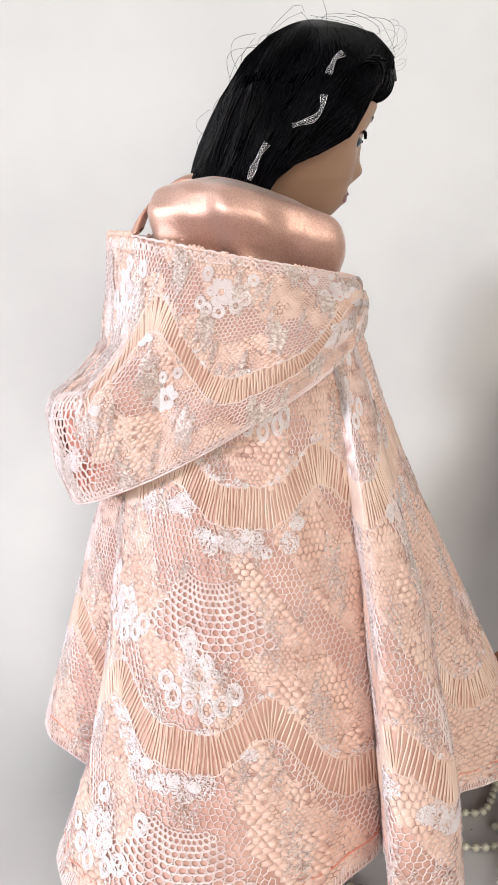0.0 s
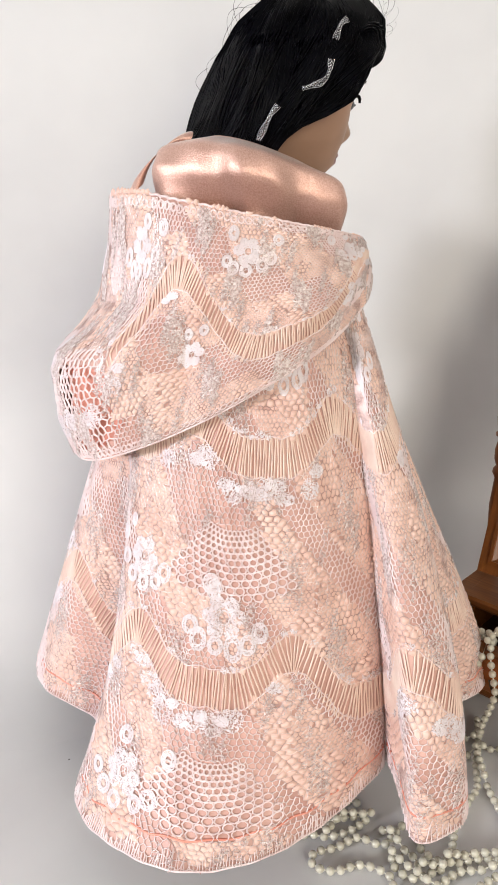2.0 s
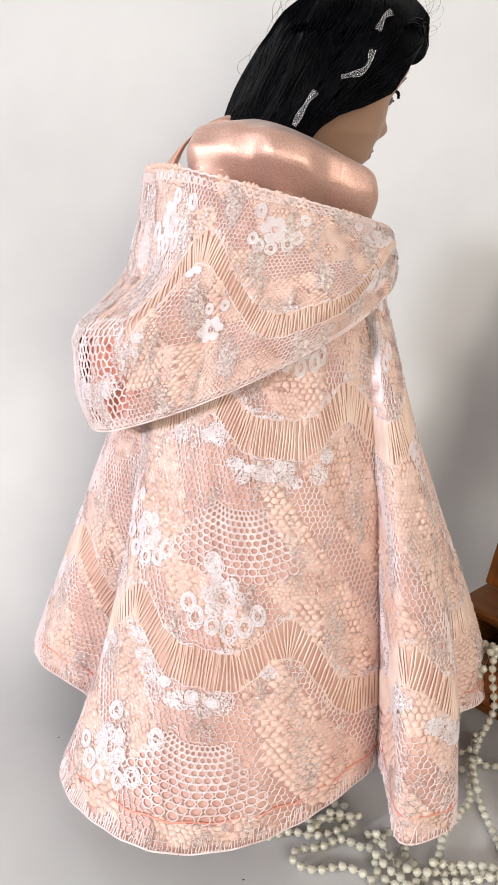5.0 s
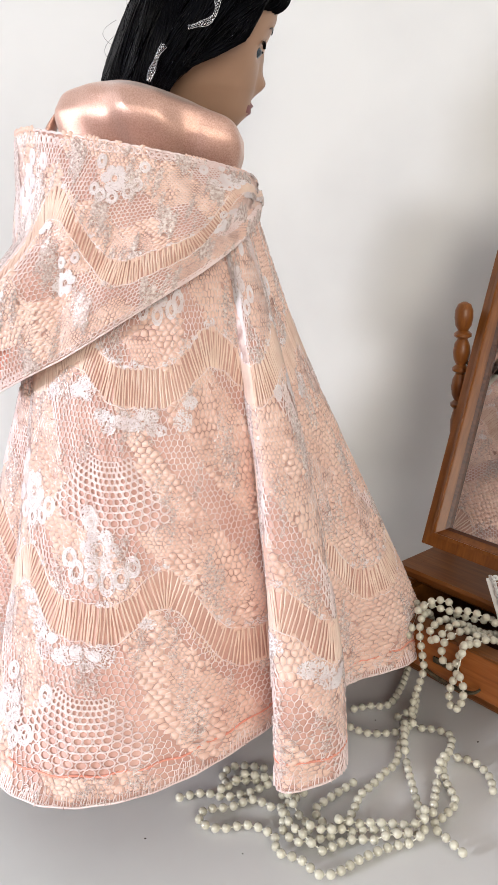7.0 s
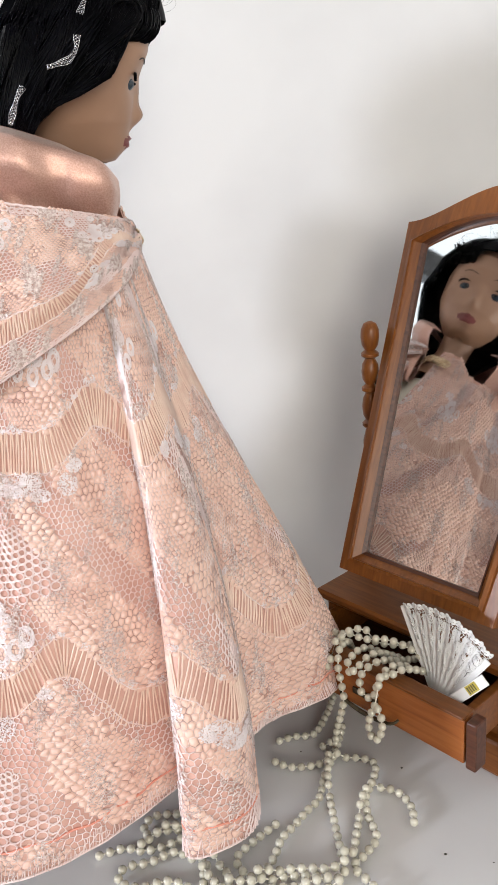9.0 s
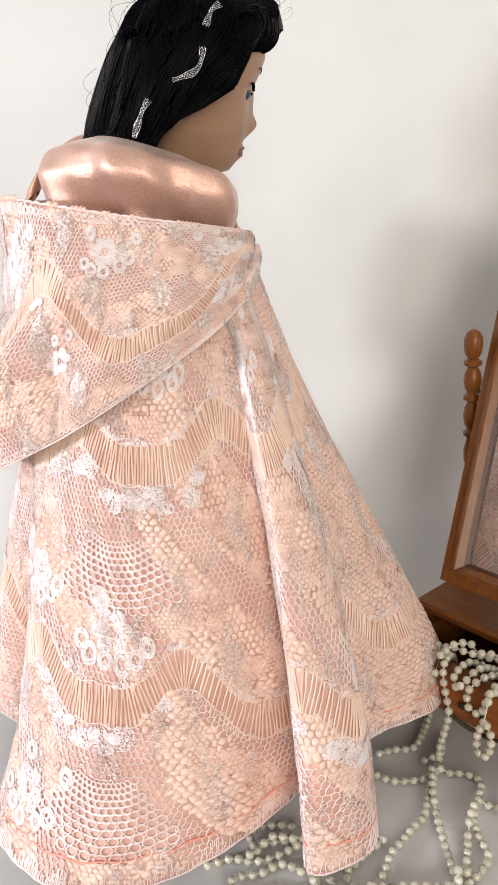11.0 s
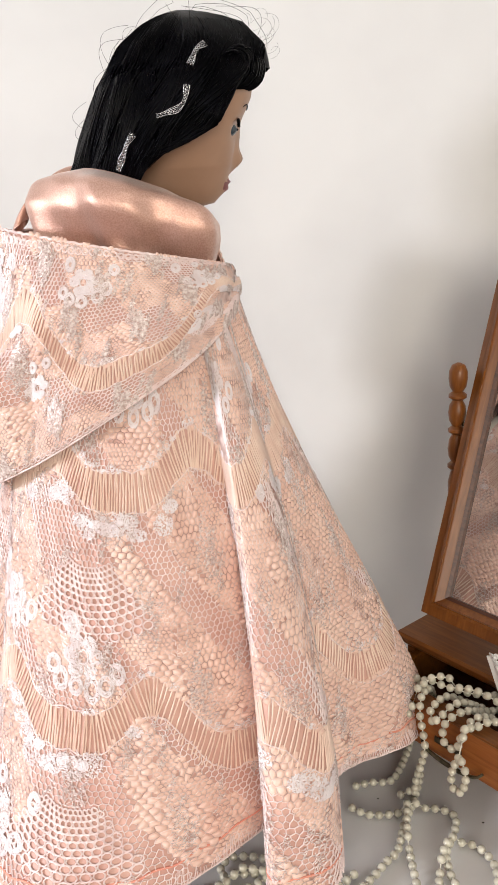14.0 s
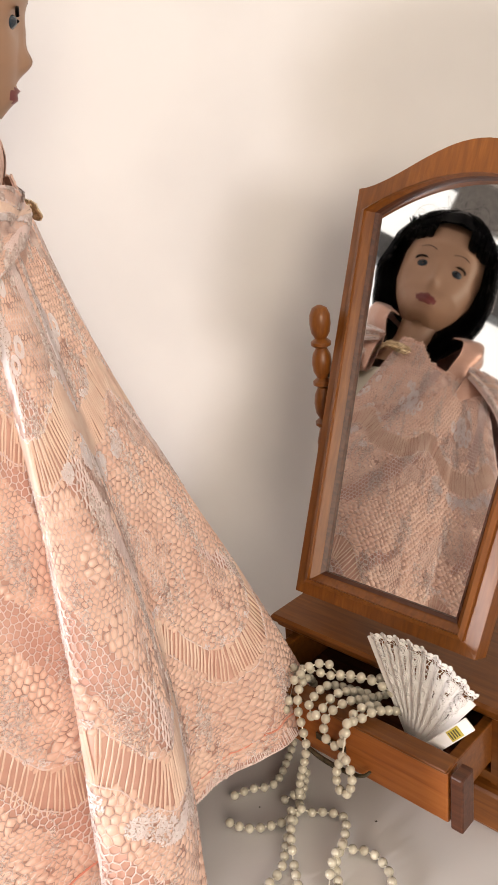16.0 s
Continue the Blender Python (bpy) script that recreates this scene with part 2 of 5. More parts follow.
structure("ceiling", box(-2.72, 1.62, -2.32, 0.84, 2.9, 3.0), M["room"], "plain pale ceiling of the room", "ceiling")


def backdrop():
    """A white sheet that runs from the table up the wall in a soft curve."""
    n = 26
    rows = []
    for k in range(n):
        t = math.pi / 2 * min(k / (n - 3), 1)
        row = []
        for x in np.linspace(-0.9, 1.1, 41):
            u = min(max((x + 0.05) / 0.25, 0), 1)
            u = u * u * (3 - 2 * u)
            y0, h = 0.40 + 0.19 * u, 0.26 - 0.145 * u
            z = -0.0022 + h * (1 - math.cos(t)) ** (1.5 - 0.3 * u)
            row.append((x, y0 + (0.705 - y0) * math.sin(t) + 0.0005 * max(k - n + 3, 0), z if k < n - 2 else (0.45 if k == n - 2 else 1.2)))
        rows.append(row)
    v = np.array(rows).reshape(-1, 3)
    v[:, 1] += 0.002 * np.sin(v[:, 0] * 9 + 1) * np.clip(v[:, 2] * 4, 0, 1)
    g = np.arange(len(v)).reshape(n, 41)
    q = np.stack([g[:-1, :-1], g[:-1, 1:], g[1:, 1:], g[1:, :-1]], -1).reshape(-1, 4)
    w = v + np.array([0, 0.0006, -0.0006])
    tagged(obj("backdrop", mesh_np("backdrop", np.vstack([v, w]), np.vstack([q, q[:, ::-1] + len(v)]), M["cloth"])), "white sheet curving from table to wall", "backdrop", kind="structure")


backdrop()


def wall_with_opening(name, along, at0, at1, a0, a1, z0, z1, oa0, oa1, oz0, oz1, label):
    bm = bmesh.new()
    for p in ((a0, oa0, z0, z1), (oa1, a1, z0, z1), (oa0, oa1, z0, oz0), (oa0, oa1, oz1, z1)):
        if p[1] - p[0] > 1e-4 and p[3] - p[2] > 1e-4:
            if along == "y":
                box(at0, at1, p[0], p[1], p[2], p[3], bm=bm)
            else:
                box(p[0], p[1], at0, at1, p[2], p[3], bm=bm)
    structure(name, bm, M["room"], label, "wall")


wall_with_opening("wall_left", "y", -2.72, -2.6, -2.32, 0.84, -0.75, 2.9, -1.86, 0.70, 0.20, 2.72, "pale side wall with a bright window")
# the opening in the right wall is made up, to hold the fill lamp
wall_with_opening("wall_right", "y", 1.5, 1.62, -2.32, 0.84, -0.75, 2.9, -1.65, -0.58, 0.8, 1.95, "unseen pale side wall with an opening added for the fill lamp")
wall_with_opening("wall_front", "x", -2.32, -2.2, -2.6, 1.5, -0.75, 2.9, -0.3, 1.3, -0.75, 1.5, "pale wall with a wide glazed door")


def side_window():
    w = tagged(new("window_1"), "grey-framed window, bright daylight behind its panes", "window", kind="structure")
    w.location = (-2.66, 0, 0)
    bm = bmesh.new()
    for y0, y1, z0, z1 in ((-1.86, 0.70, 0.20, 0.26), (-1.86, 0.70, 2.66, 2.72), (-1.86, -1.80, 0.26, 2.66), (0.64, 0.70, 0.26, 2.66)):
        box(-0.03, 0.05, y0, y1, z0, z1, bm=bm)
    part("window_frame", bm, M["frame_grey"], w)
    part("window_bar", box(-0.02, 0.055, -1.80, 0.64, 2.08, 2.22, 0.004), M["frame_grey"], w)
    part("window_bar", box(-0.02, 0.06, -0.74, -0.62, 0.26, 2.66, 0.004), M["frame_grey"], w)
    for y0, y1, z0, z1 in ((-1.80, -0.74, 0.26, 2.08), (-0.62, 0.64, 0.26, 2.08), (-1.80, -0.74, 2.22, 2.66), (-0.62, 0.64, 2.22, 2.66)):
        part("pane", box(-0.025, -0.02, y0, y1, z0, z1), M["pane"], w)
    part("blind", box(0.062, 0.10, -0.60, 0.35, 2.46, 2.70, 0.006), M["blind"], w, "grey rolled-up blind")


side_window()


def table():
    t = tagged(new("table"), "table covered with a smooth white cloth", "table")
    t.location = (0, 0.44, 0)
    # the cloth's top: a gently uneven sheet
    nx, ny = 150, 70
    x, y = np.meshgrid(np.linspace(-0.9, 1.1, nx), np.linspace(-0.22, 0.275, ny), indexing="ij")
    z = np.array([noise.noise(Vector((a * 5, b * 5, 0.3))) for a, b in zip(x.ravel(), y.ravel())]).reshape(x.shape) * 0.0010 - 0.0006
    z = np.minimum(z, 0.0)
    g = np.arange(nx * ny).reshape(nx, ny)
    q = np.stack([g[:-1, :-1], g[1:, :-1], g[1:, 1:], g[:-1, 1:]], -1).reshape(-1, 4)
    v = np.stack([x, y, z], -1).reshape(-1, 3)
    low = v.copy()
    low[:, 2] -= 0.004
    edge = np.concatenate([g[:, 0], g[-1, 1:], g[-2::-1, -1], g[0, -2:0:-1]])
    n = len(v)
    side = np.stack([edge, edge + n, np.roll(edge, -1) + n, np.roll(edge, -1)], -1)
    obj("cloth", mesh_np("cloth", np.vstack([v, low]), np.vstack([q, q[:, ::-1] + n, side]), M["cloth"]), t, "smooth white cloth with soft creases")
    part("tabletop", box(-0.9, 1.1, -0.22, 0.275, -0.035, -0.006, 0.003), M["wooddark_shade"], t)
    for a, b in ((-0.85, -0.18), (1.05, -0.18), (-0.85, 0.23), (1.05, 0.23)):
        part("leg", box(a - 0.025, a + 0.025, b - 0.025, b + 0.025, -0.75, -0.035, 0.003), M["wooddark_shade"], t)


table()


# ---- the doll ----
def hermite_periodic(az, A, V):
    """Smooth periodic interpolation over degrees."""
    A, V = np.asarray(A, float), np.asarray(V, float)
    A3, V3 = np.concatenate([A - 360, A, A + 360]), np.tile(V, 3)
    sl = np.gradient(V3, A3)
    az = (np.asarray(az, float) + 180) % 360 - 180
    i = np.clip(np.searchsorted(A3, az) - 1, 0, len(A3) - 2)
    w = A3[i + 1] - A3[i]
    t = (az - A3[i]) / w
    return (2 * t ** 3 - 3 * t ** 2 + 1) * V3[i] + (t ** 3 - 2 * t ** 2 + t) * w * sl[i] + (-2 * t ** 3 + 3 * t ** 2) * V3[i + 1] + (t ** 3 - t ** 2) * w * sl[i + 1]


def grid_quads(n, m, wrap=False, base=0):
    g = np.arange(n * m).reshape(n, m) + base
    if wrap:
        g = np.vstack([g, g[:1]])
    return np.stack([g[:-1, :-1], g[1:, :-1], g[1:, 1:], g[:-1, 1:]], -1).reshape(-1, 4)


HEAD = Vector((0.120, 0.510, 0.430))
FACE = 12.0
HZ = [-0.052, -0.036, -0.02, 0.0, 0.02, 0.039, 0.050, 0.057, 0.059]
HBACK = [0.062, 0.059, 0.053, 0.047, 0.042, 0.033, 0.022, 0.010, 0.0]
HFRONT = [0.040, 0.044, 0.047, 0.051, 0.055, 0.049, 0.036, 0.018, 0.0]
HSIDE = [0.034, 0.045, 0.051, 0.052, 0.048, 0.039, 0.027, 0.013, 0.0]


def bowed(z):
    """How far the bowed head leans forward at a height above the mouth."""
    u = np.asarray(z, float) + 0.040
    return 0.155 * 0.5 * (u + np.sqrt(u * u + 0.00008)) - 0.0016


def hair_point(phi, z, lift=0.0):
    """A place on the hair, in the head's frame; phi in radians, 0 in front."""
    c, s = np.cos(phi), np.sin(phi)
    f, b, w = (np.interp(z, HZ, t) for t in (HFRONT, HBACK, HSIDE))
    lump = 1 + 0.025 * np.sin(5 * phi + 60 * z) + 0.02 * np.sin(9 * phi - 110 * z) + lift
    return np.stack([np.where(c > 0, f, b) * c * lump, w * s * lump, z + 0 * c], -1)


def hairline(z):
    return np.interp(z, [-0.06, -0.03, -0.0215, -0.013, -0.005, 0.012, 0.026, 0.034], [-0.032, -0.022, -0.016, 0.004, 0.018, 0.025, 0.034, 0.2])


def doll():
    V, Q, I = [], [], []

    def add(v, q, i):
        base = sum(len(a) for a in V)
        V.append(np.asarray(v, float).reshape(-1, 3))
        Q.append(np.asarray(q) + base)
        I.append(np.full(len(q), i))

    # head of vinyl: rings from chin to crown, with nose, brow and lips
    z = np.concatenate([np.linspace(-0.0475, -0.045, 4), np.linspace(-0.0435, 0.044, 62)])
    ph = np.linspace(-math.pi, math.pi, 96, endpoint=False)
    fr = np.interp(z, [-0.0475, -0.045, -0.040, -0.034, -0.025, -0.01, 0.0, 0.012, 0.025, 0.035, 0.044], [0.016, 0.028, 0.033, 0.0345, 0.037, 0.0380, 0.0405, 0.0450, 0.0455, 0.039, 0.022])
    sd = np.interp(z, [-0.0475, -0.045, -0.036, -0.025, -0.01, 0.01, 0.025, 0.035], [0.006, 0.012, 0.021, 0.029, 0.0355, 0.037, 0.034, 0.026])
    bk = np.interp(z, [-0.0475, -0.035, -0.01, 0.035], [0.004, 0.022, 0.03, 0.026])
    P, Z = np.meshgrid(ph, z, indexing="ij")
    c, s = np.cos(P), np.sin(P)
    X = np.where(c > 0, fr[None] * np.abs(c) ** 0.8, -bk[None] * np.abs(c))
    Y = sd[None] * np.sign(s) * np.abs(s) ** 0.9
    front = np.clip(c, 0, 1) ** 2
    X = X + front * (0.0062 * np.exp(-(Y / 0.0042) ** 2) * np.exp(-((Z + 0.0215) / 0.0055) ** 2) + 0.003 * np.exp(-(Y / 0.0035) ** 2) * np.exp(-((Z + 0.011) / 0.008) ** 2))
    X = X + front * 0.0032 * np.exp(-(Y / 0.007) ** 2) * (np.exp(-((Z + 0.0335) / 0.0016) ** 2) + np.exp(-((Z + 0.0372) / 0.0018) ** 2))
    for sgn in (-1, 1):
        X = X - front * 0.003 * np.exp(-((Y - sgn * 0.0155) / 0.007) ** 2) * np.exp(-((Z + 0.005) / 0.005) ** 2)
    v = np.stack([X, Y, Z], -1)
    q = grid_quads(len(ph), len(z), True)
    vz, vy, vx = v.reshape(-1, 3)[q].mean(1)[:, 2], v.reshape(-1, 3)[q].mean(1)[:, 1], v.reshape(-1, 3)[q].mean(1)[:, 0]
    lips = (np.abs(vy) < 0.0095) & (np.abs(vz + 0.0352) < 0.0040 * np.sqrt(np.clip(1 - (vy / 0.0095) ** 2, 0, 1))) & (vx > 0.025)
    add(v, q[~lips], 0)
    add(v, q[lips], 2)
    # eyes: shallow domes with dark rims
    for sgn in (-1, 1):
        for rad, dx, mat in ((0.0064, -0.0019, 3), (0.0052, -0.0007, 4), (0.0022, 0.0001, 1)):
            a = np.linspace(0, 2 * math.pi, 20, endpoint=False)
            rr = np.linspace(0.02, 1, 6)
            A, R = np.meshgrid(a, rr, indexing="ij")
            ev = np.stack([0.0345 + dx + 0.003 * (1 - R ** 2) - 0.0012 * R * np.cos(A) * sgn, sgn * 0.0155 + rad * R * np.cos(A), -0.0055 + rad * 0.72 * R * np.sin(A)], -1)
            add(ev, grid_quads(20, 6, True), mat)
        la = np.linspace(0.1, math.pi - 0.1, 12)
        lash = np.stack([0.0366 + 0 * la, sgn * 0.0155 + 0.0072 * np.cos(la), -0.005 + 0.0048 * np.sin(la)], -1)
        add(*tube(lash, 0.0010, 5), 1)
        brow = np.stack([0.0425 - 0.004 * np.linspace(0, 1, 10) ** 2, sgn * (0.008 + 0.014 * np.linspace(0, 1, 10)), 0.0045 + 0.003 * np.sin(np.linspace(0.3, 2.6, 10))], -1)
        add(*tube(brow, 0.00035, 4), 1)
    # neck, body in a cream dress, sleeve, legs in boots
    for prof, mat in (([(0.017, -0.03), (0.015, -0.06), (0.019, -0.078), (0.034, -0.100)], 0), ([(0.012, -0.096), (0.030, -0.106), (0.036, -0.13), (0.032, -0.19), (0.04, -0.24), (0.06, -0.32)], 5)):
        p, t = np.array(prof), np.linspace(0, 2 * math.pi, 28, endpoint=False)
        pz = np.interp(np.linspace(0, 1, 30), np.linspace(0, 1, len(p)), p[:, 1])
        pr = np.interp(np.linspace(0, 1, 30), np.linspace(0, 1, len(p)), p[:, 0])
        T, R = np.meshgrid(t, pr, indexing="ij")
        vz = np.broadcast_to(pz, T.shape)
        add(np.stack([R * np.cos(T) - 0.006, R * np.sin(T), vz], -1), grid_quads(28, 30, True), mat)
    arm = smooth_path([(0.0, 0.04, -0.105), (0.022, 0.056, -0.14), (0.045, 0.06, -0.18), (0.062, 0.05, -0.215)], 0.004)
    add(*tube(arm, 0, 14, 0.0125 - 0.003 * np.linspace(0, 1, len(arm)) + 0.001 * np.sin(np.arange(len(arm)) * 1.7)), 5)
    add(*tube(np.array([arm[-1], arm[-1] + [0.012, -0.006, -0.012], arm[-1] + [0.02, -0.012, -0.02]]), 0, 10, np.array([0.0095, 0.009, 0.003])), 0)
    for sgn in (-1, 1):
        leg = np.array([(-0.01, sgn * 0.024, -0.30), (-0.01, sgn * 0.026, -0.36), (-0.01, sgn * 0.027, -0.415), (0.006, sgn * 0.028, -0.427), (0.03, sgn * 0.03, -0.428)])
        add(*tube(smooth_path(leg, 0.004), 0.0095, 12), 6)
    # hair: the mass, swept back in locks
    ph = np.linspace(-math.pi, math.pi, 420, endpoint=False)
    z = np.concatenate([np.linspace(-0.052, 0.049, 150), 0.059 - 0.01 * np.linspace(0.95, 0.0, 14) ** 2])
    P, Z = np.meshgrid(ph, z, indexing="ij")
    v = hair_point(P, Z)
    q = grid_quads(len(ph), len(z), True)
    mid = v.reshape(-1, 3)[q].mean(1)
    add(v, q[mid[:, 0] < hairline(mid[:, 2])], 1)
    rng = np.random.default_rng(5)
    pieces = []
    for k in range(2600):
        p0 = rng.uniform(-math.pi, math.pi)
        h = np.linspace(0.0, 1.0, 15)
        zz = 0.0575 - 0.109 * (h * rng.uniform(0.8, 1.0)) ** 1.25
        back = math.pi * np.sign(p0)
        turn = 0.62 * (1 - abs(p0) / math.pi)
        ph_ = p0 + (back - p0) * turn * h ** 1.3 + 0.07 * np.sin(h * 7 + 2.2 * math.sin(p0 * 6)) + 0.04 * np.sin(h * rng.uniform(4, 11) + rng.uniform(0, 6))
        lift = 0.012 + 0.055 * (0.5 + 0.5 * math.sin(p0 * 11 + 1.7 * math.sin(p0 * 5))) * np.sin(0.4 + h * 2.3) + rng.uniform(-0.008, 0.012)
        a = hair_point(ph_, zz, lift)
        keep = a[:, 0] < hairline(a[:, 2]) + 0.004
        n = int(np.argmin(keep)) if not keep.all() else len(a)
        if n < 5:
            continue
        a = a[:n]
        pieces.append(tube(a, 0, 3, rng.uniform(0.0004, 0.0009) * np.sin(np.linspace(0.35, math.pi - 0.25, n))))
    for k in range(240):
        zz = np.linspace(0.030, rng.uniform(-0.052, -0.03), 22)
        x = hairline(zz) - rng.uniform(-0.0015, 0.008) + 0.0012 * np.sin(zz * rng.uniform(120, 260) + rng.uniform(0, 6))
        x = np.minimum(x, 0.036)
        phi = np.arccos(np.clip(x / np.where(x > 0, np.interp(zz, HZ, HFRONT), np.interp(zz, HZ, HBACK)), -1, 1))
        a = hair_point(phi * (1 if k % 2 else -1), zz, rng.uniform(0.0, 0.04))
        pieces.append(tube(a, 0, 3, rng.uniform(0.0004, 0.0008) * np.sin(np.linspace(0.5, math.pi - 0.2, 22))))
    # rolled curl over the brow
    for k in range(260):
        y0 = rng.uniform(0.014, 0.036) * (1 if k % 2 else -1)
        t = np.linspace(0, rng.uniform(4.5, 7.0), 22)
        rad = rng.uniform(0.006, 0.0105)
        cx = 0.0405 - 10 * (abs(y0) - 0.012) ** 2 - 0.35 * (abs(y0) - 0.012)
        roll = np.stack([cx + rad * np.sin(t) * 0.95, y0 + 0.004 * t * np.sign(y0) * 0.25 + rng.uniform(-0.001, 0.001), 0.0250 + rad * np.cos(t)], -1)
        pieces.append(tube(roll, rng.uniform(0.0005, 0.0009), 3))
    # loose wisps that stand off
    for k in range(46):
        p0 = rng.uniform(-math.pi, math.pi)
        z0 = rng.uniform(-0.02, 0.05)
        t = np.linspace(0, 1, 14)
        a = hair_point(p0 + rng.uniform(-0.9, 0.9) * t, np.clip(z0 + 0.02 * t, -0.05, 0.0585), 0.0)
        out = a[0] / (np.linalg.norm(a[0]) + 1e-9)
        a = a + out * (np.sin(t * math.pi * rng.uniform(0.6, 1.1)) * rng.uniform(0.002, 0.013))[:, None] + np.array([0, 0, 1.0]) * (t * rng.uniform(-0.004, 0.006))[:, None]
        if (a[:, 0] < hairline(a[:, 2]) + 0.01).all():
            pieces.append(tube(a, 0.00011, 3))
    for k in range(11):
        t = np.linspace(0, rng.uniform(2.0, 4.5), 20)
        base = hair_point(np.array([rng.uniform(-0.6, 0.6)]), np.array([rng.uniform(0.025, 0.05)]))[0]
        rad = rng.uniform(0.004, 0.011)
        a = base + np.stack([0.005 * t / 3 + rad * np.sin(t) * 0.9, rng.uniform(-0.006, 0.006) * t / 3, rad * (1 - np.cos(t)) * 0.7], -1)
        pieces.append(tube(a, 0.00007, 3))
    hv, hq = merged(pieces)
    add(hv, hq, 1)
    body = np.concatenate(V)
    body[:, 0] += bowed(body[:, 2])
    me = mesh_np("doll", body, np.concatenate(Q), [M["skin"], M["hair"], M["lip"], M["eye"], M["iris"], M["cream"], M["boot"]], True, np.concatenate(I))
    ob = tagged(new("doll", me), "standing vinyl doll with long black hair", "doll")
    ob.matrix_world = Matrix.Translation(HEAD) @ pose(0, 0, 0, 0, 0, FACE)
    return ob


doll()


def hair_cords():
    """Silver braid woven through the hair: three stretches that show."""
    ends = (((0.1115, 0.4215), (0.1060, 0.4140), (0.1015, 0.4040)), ((0.1405, 0.4445), (0.1395, 0.4385), (0.1350, 0.4332), (0.1290, 0.4308), (0.1240, 0.4300)), ((0.1505, 0.4650), (0.1455, 0.4610), (0.1425, 0.4540)))
    inv = (Matrix.Translation(HEAD) @ pose(0, 0, 0, 0, 0, FACE)).inverted()
    for pts in ends:
        three = []
        for x, z in pts:
            best = None
            for y in np.linspace(0.44, 0.50, 121):
                l = inv @ Vector((x, y, z))
                l.x -= float(bowed(l.z))
                w = hair_point(np.array([math.atan2(l.y, l.x)]), np.array([l.z]))[0]
                if np.hypot(l.x, l.y) <= np.hypot(w[0], w[1]) * 1.05:
                    best = (x, y - 0.0024, z)
                    break
            three.append(best or (x, 0.452, z))
        path = smooth_path(three, 0.0004)
        t = np.gradient(path, axis=0)
        t /= np.linalg.norm(t, axis=1)[:, None]
        side = np.cross(t, [0, -1.0, 0])
        side /= np.linalg.norm(side, axis=1)[:, None]
        s = np.arange(len(path)) * 0.0004
        pieces = [tube(path + side * (0.0010 * np.sin(s * 1300 + f) + 0.0004 * np.sin(s * 420))[:, None] + np.array([0, -1.0, 0]) * (0.0005 * np.sin(s * 3000 + 2 * f))[:, None], 0.00028, 5) for f in (0, 2.1, 4.2)]
        pieces += [tube(path + side * (d + 0.0005 * np.sin(s * 420 + d * 900))[:, None], 0.00022, 5) for d in (-0.0012, 0.0012)]
        v, q = merged(pieces)
        tagged(new("hair_cord", mesh_np("hair_cord", v, q, M["silver"])), "braided silver cord woven into black hair", "hair ornament", "silver cords in the hair")


hair_cords()

# ---- the cape ----
CX, CY = 0.115, 0.49
CAZ = [-172, -158, -142, -125, -112, -99, -87, -78, -71.5, -67.8, -65.0, -62.3, -58, -53, -49, -44.5, -34, -15, 0, 15, 40, 80, 120, 145, 160, 174]
CTOP = [0.055, 0.055, 0.055, 0.055, 0.055, 0.055, 0.055, 0.054, 0.053, 0.053, 0.053, 0.052, 0.050, 0.047, 0.044, 0.042, 0.038, 0.036, 0.035, 0.034, 0.036, 0.05, 0.055, 0.055, 0.055, 0.055]
C275 = [0.093, 0.092, 0.095, 0.096, 0.096, 0.096, 0.094, 0.090, 0.087, 0.087, 0.092, 0.097, 0.098, 0.092, 0.083, 0.073, 0.067, 0.064, 0.061, 0.056, 0.058, 0.085, 0.088, 0.09, 0.092, 0.093]
C200 = [0.116, 0.100, 0.113, 0.114, 0.114, 0.115, 0.114, 0.110, 0.107, 0.107, 0.118, 0.131, 0.137, 0.131, 0.115, 0.099, 0.092, 0.093, 0.093, 0.086, 0.085, 0.105, 0.108, 0.116, 0.120, 0.120]
CHEM = [0.158, 0.130, 0.164, 0.175, 0.177, 0.166, 0.150, 0.137, 0.129, 0.129, 0.156, 0.181, 0.188, 0.178, 0.148, 0.120, 0.116, 0.148, 0.163, 0.154, 0.140, 0.150, 0.155, 0.172, 0.180, 0.170]
CHZ = [0.054, 0.046, 0.033, 0.035, 0.039, 0.043, 0.047, 0.053, 0.057, 0.060, 0.060, 0.061, 0.061, 0.058, 0.050, 0.041, 0.045, 0.046, 0.040, 0.036, 0.036, 0.040, 0.040, 0.034, 0.036, 0.048]
# degrees by which the fold leans over its valley at the hem
CLEAN = [0, 0, 0, 0, 0, 0, 0, 2.5, 5, 3.2, -3.6, -10.0, -8.5, -6.5, -4.0, -1.2, 0, 0, 0, 0, 0, 0, 0, 0, 0, 0]
TOPZ = 0.366


def cape_hem_z(a):
    return hermite_periodic(a, CAZ, CHZ)


def cape_top_z(a):
    return TOPZ - 0.026 * np.clip((a + 100) / 50, 0, 1) * np.clip((28 - a) / 30, 0.3, 1) - 0.010 * np.clip((-255 - a) / 20, 0, 1)


def cape_r(a, z):
    zh, rh = cape_hem_z(a), hermite_periodic(a, CAZ, CHEM)
    zk = [TOPZ + 0 * zh, 0.275 + 0 * zh, 0.2 + 0 * zh, zh]
    rk = [hermite_periodic(a, CAZ, CTOP), hermite_periodic(a, CAZ, C275), hermite_periodic(a, CAZ, C200), rh]
    r = 0 * zh
    for i in range(4):
        w = 1.0
        for j in range(4):
            if j != i:
                w = w * (z - zk[j]) / (zk[i] - zk[j])
        r = r + rk[i] * w
    return r


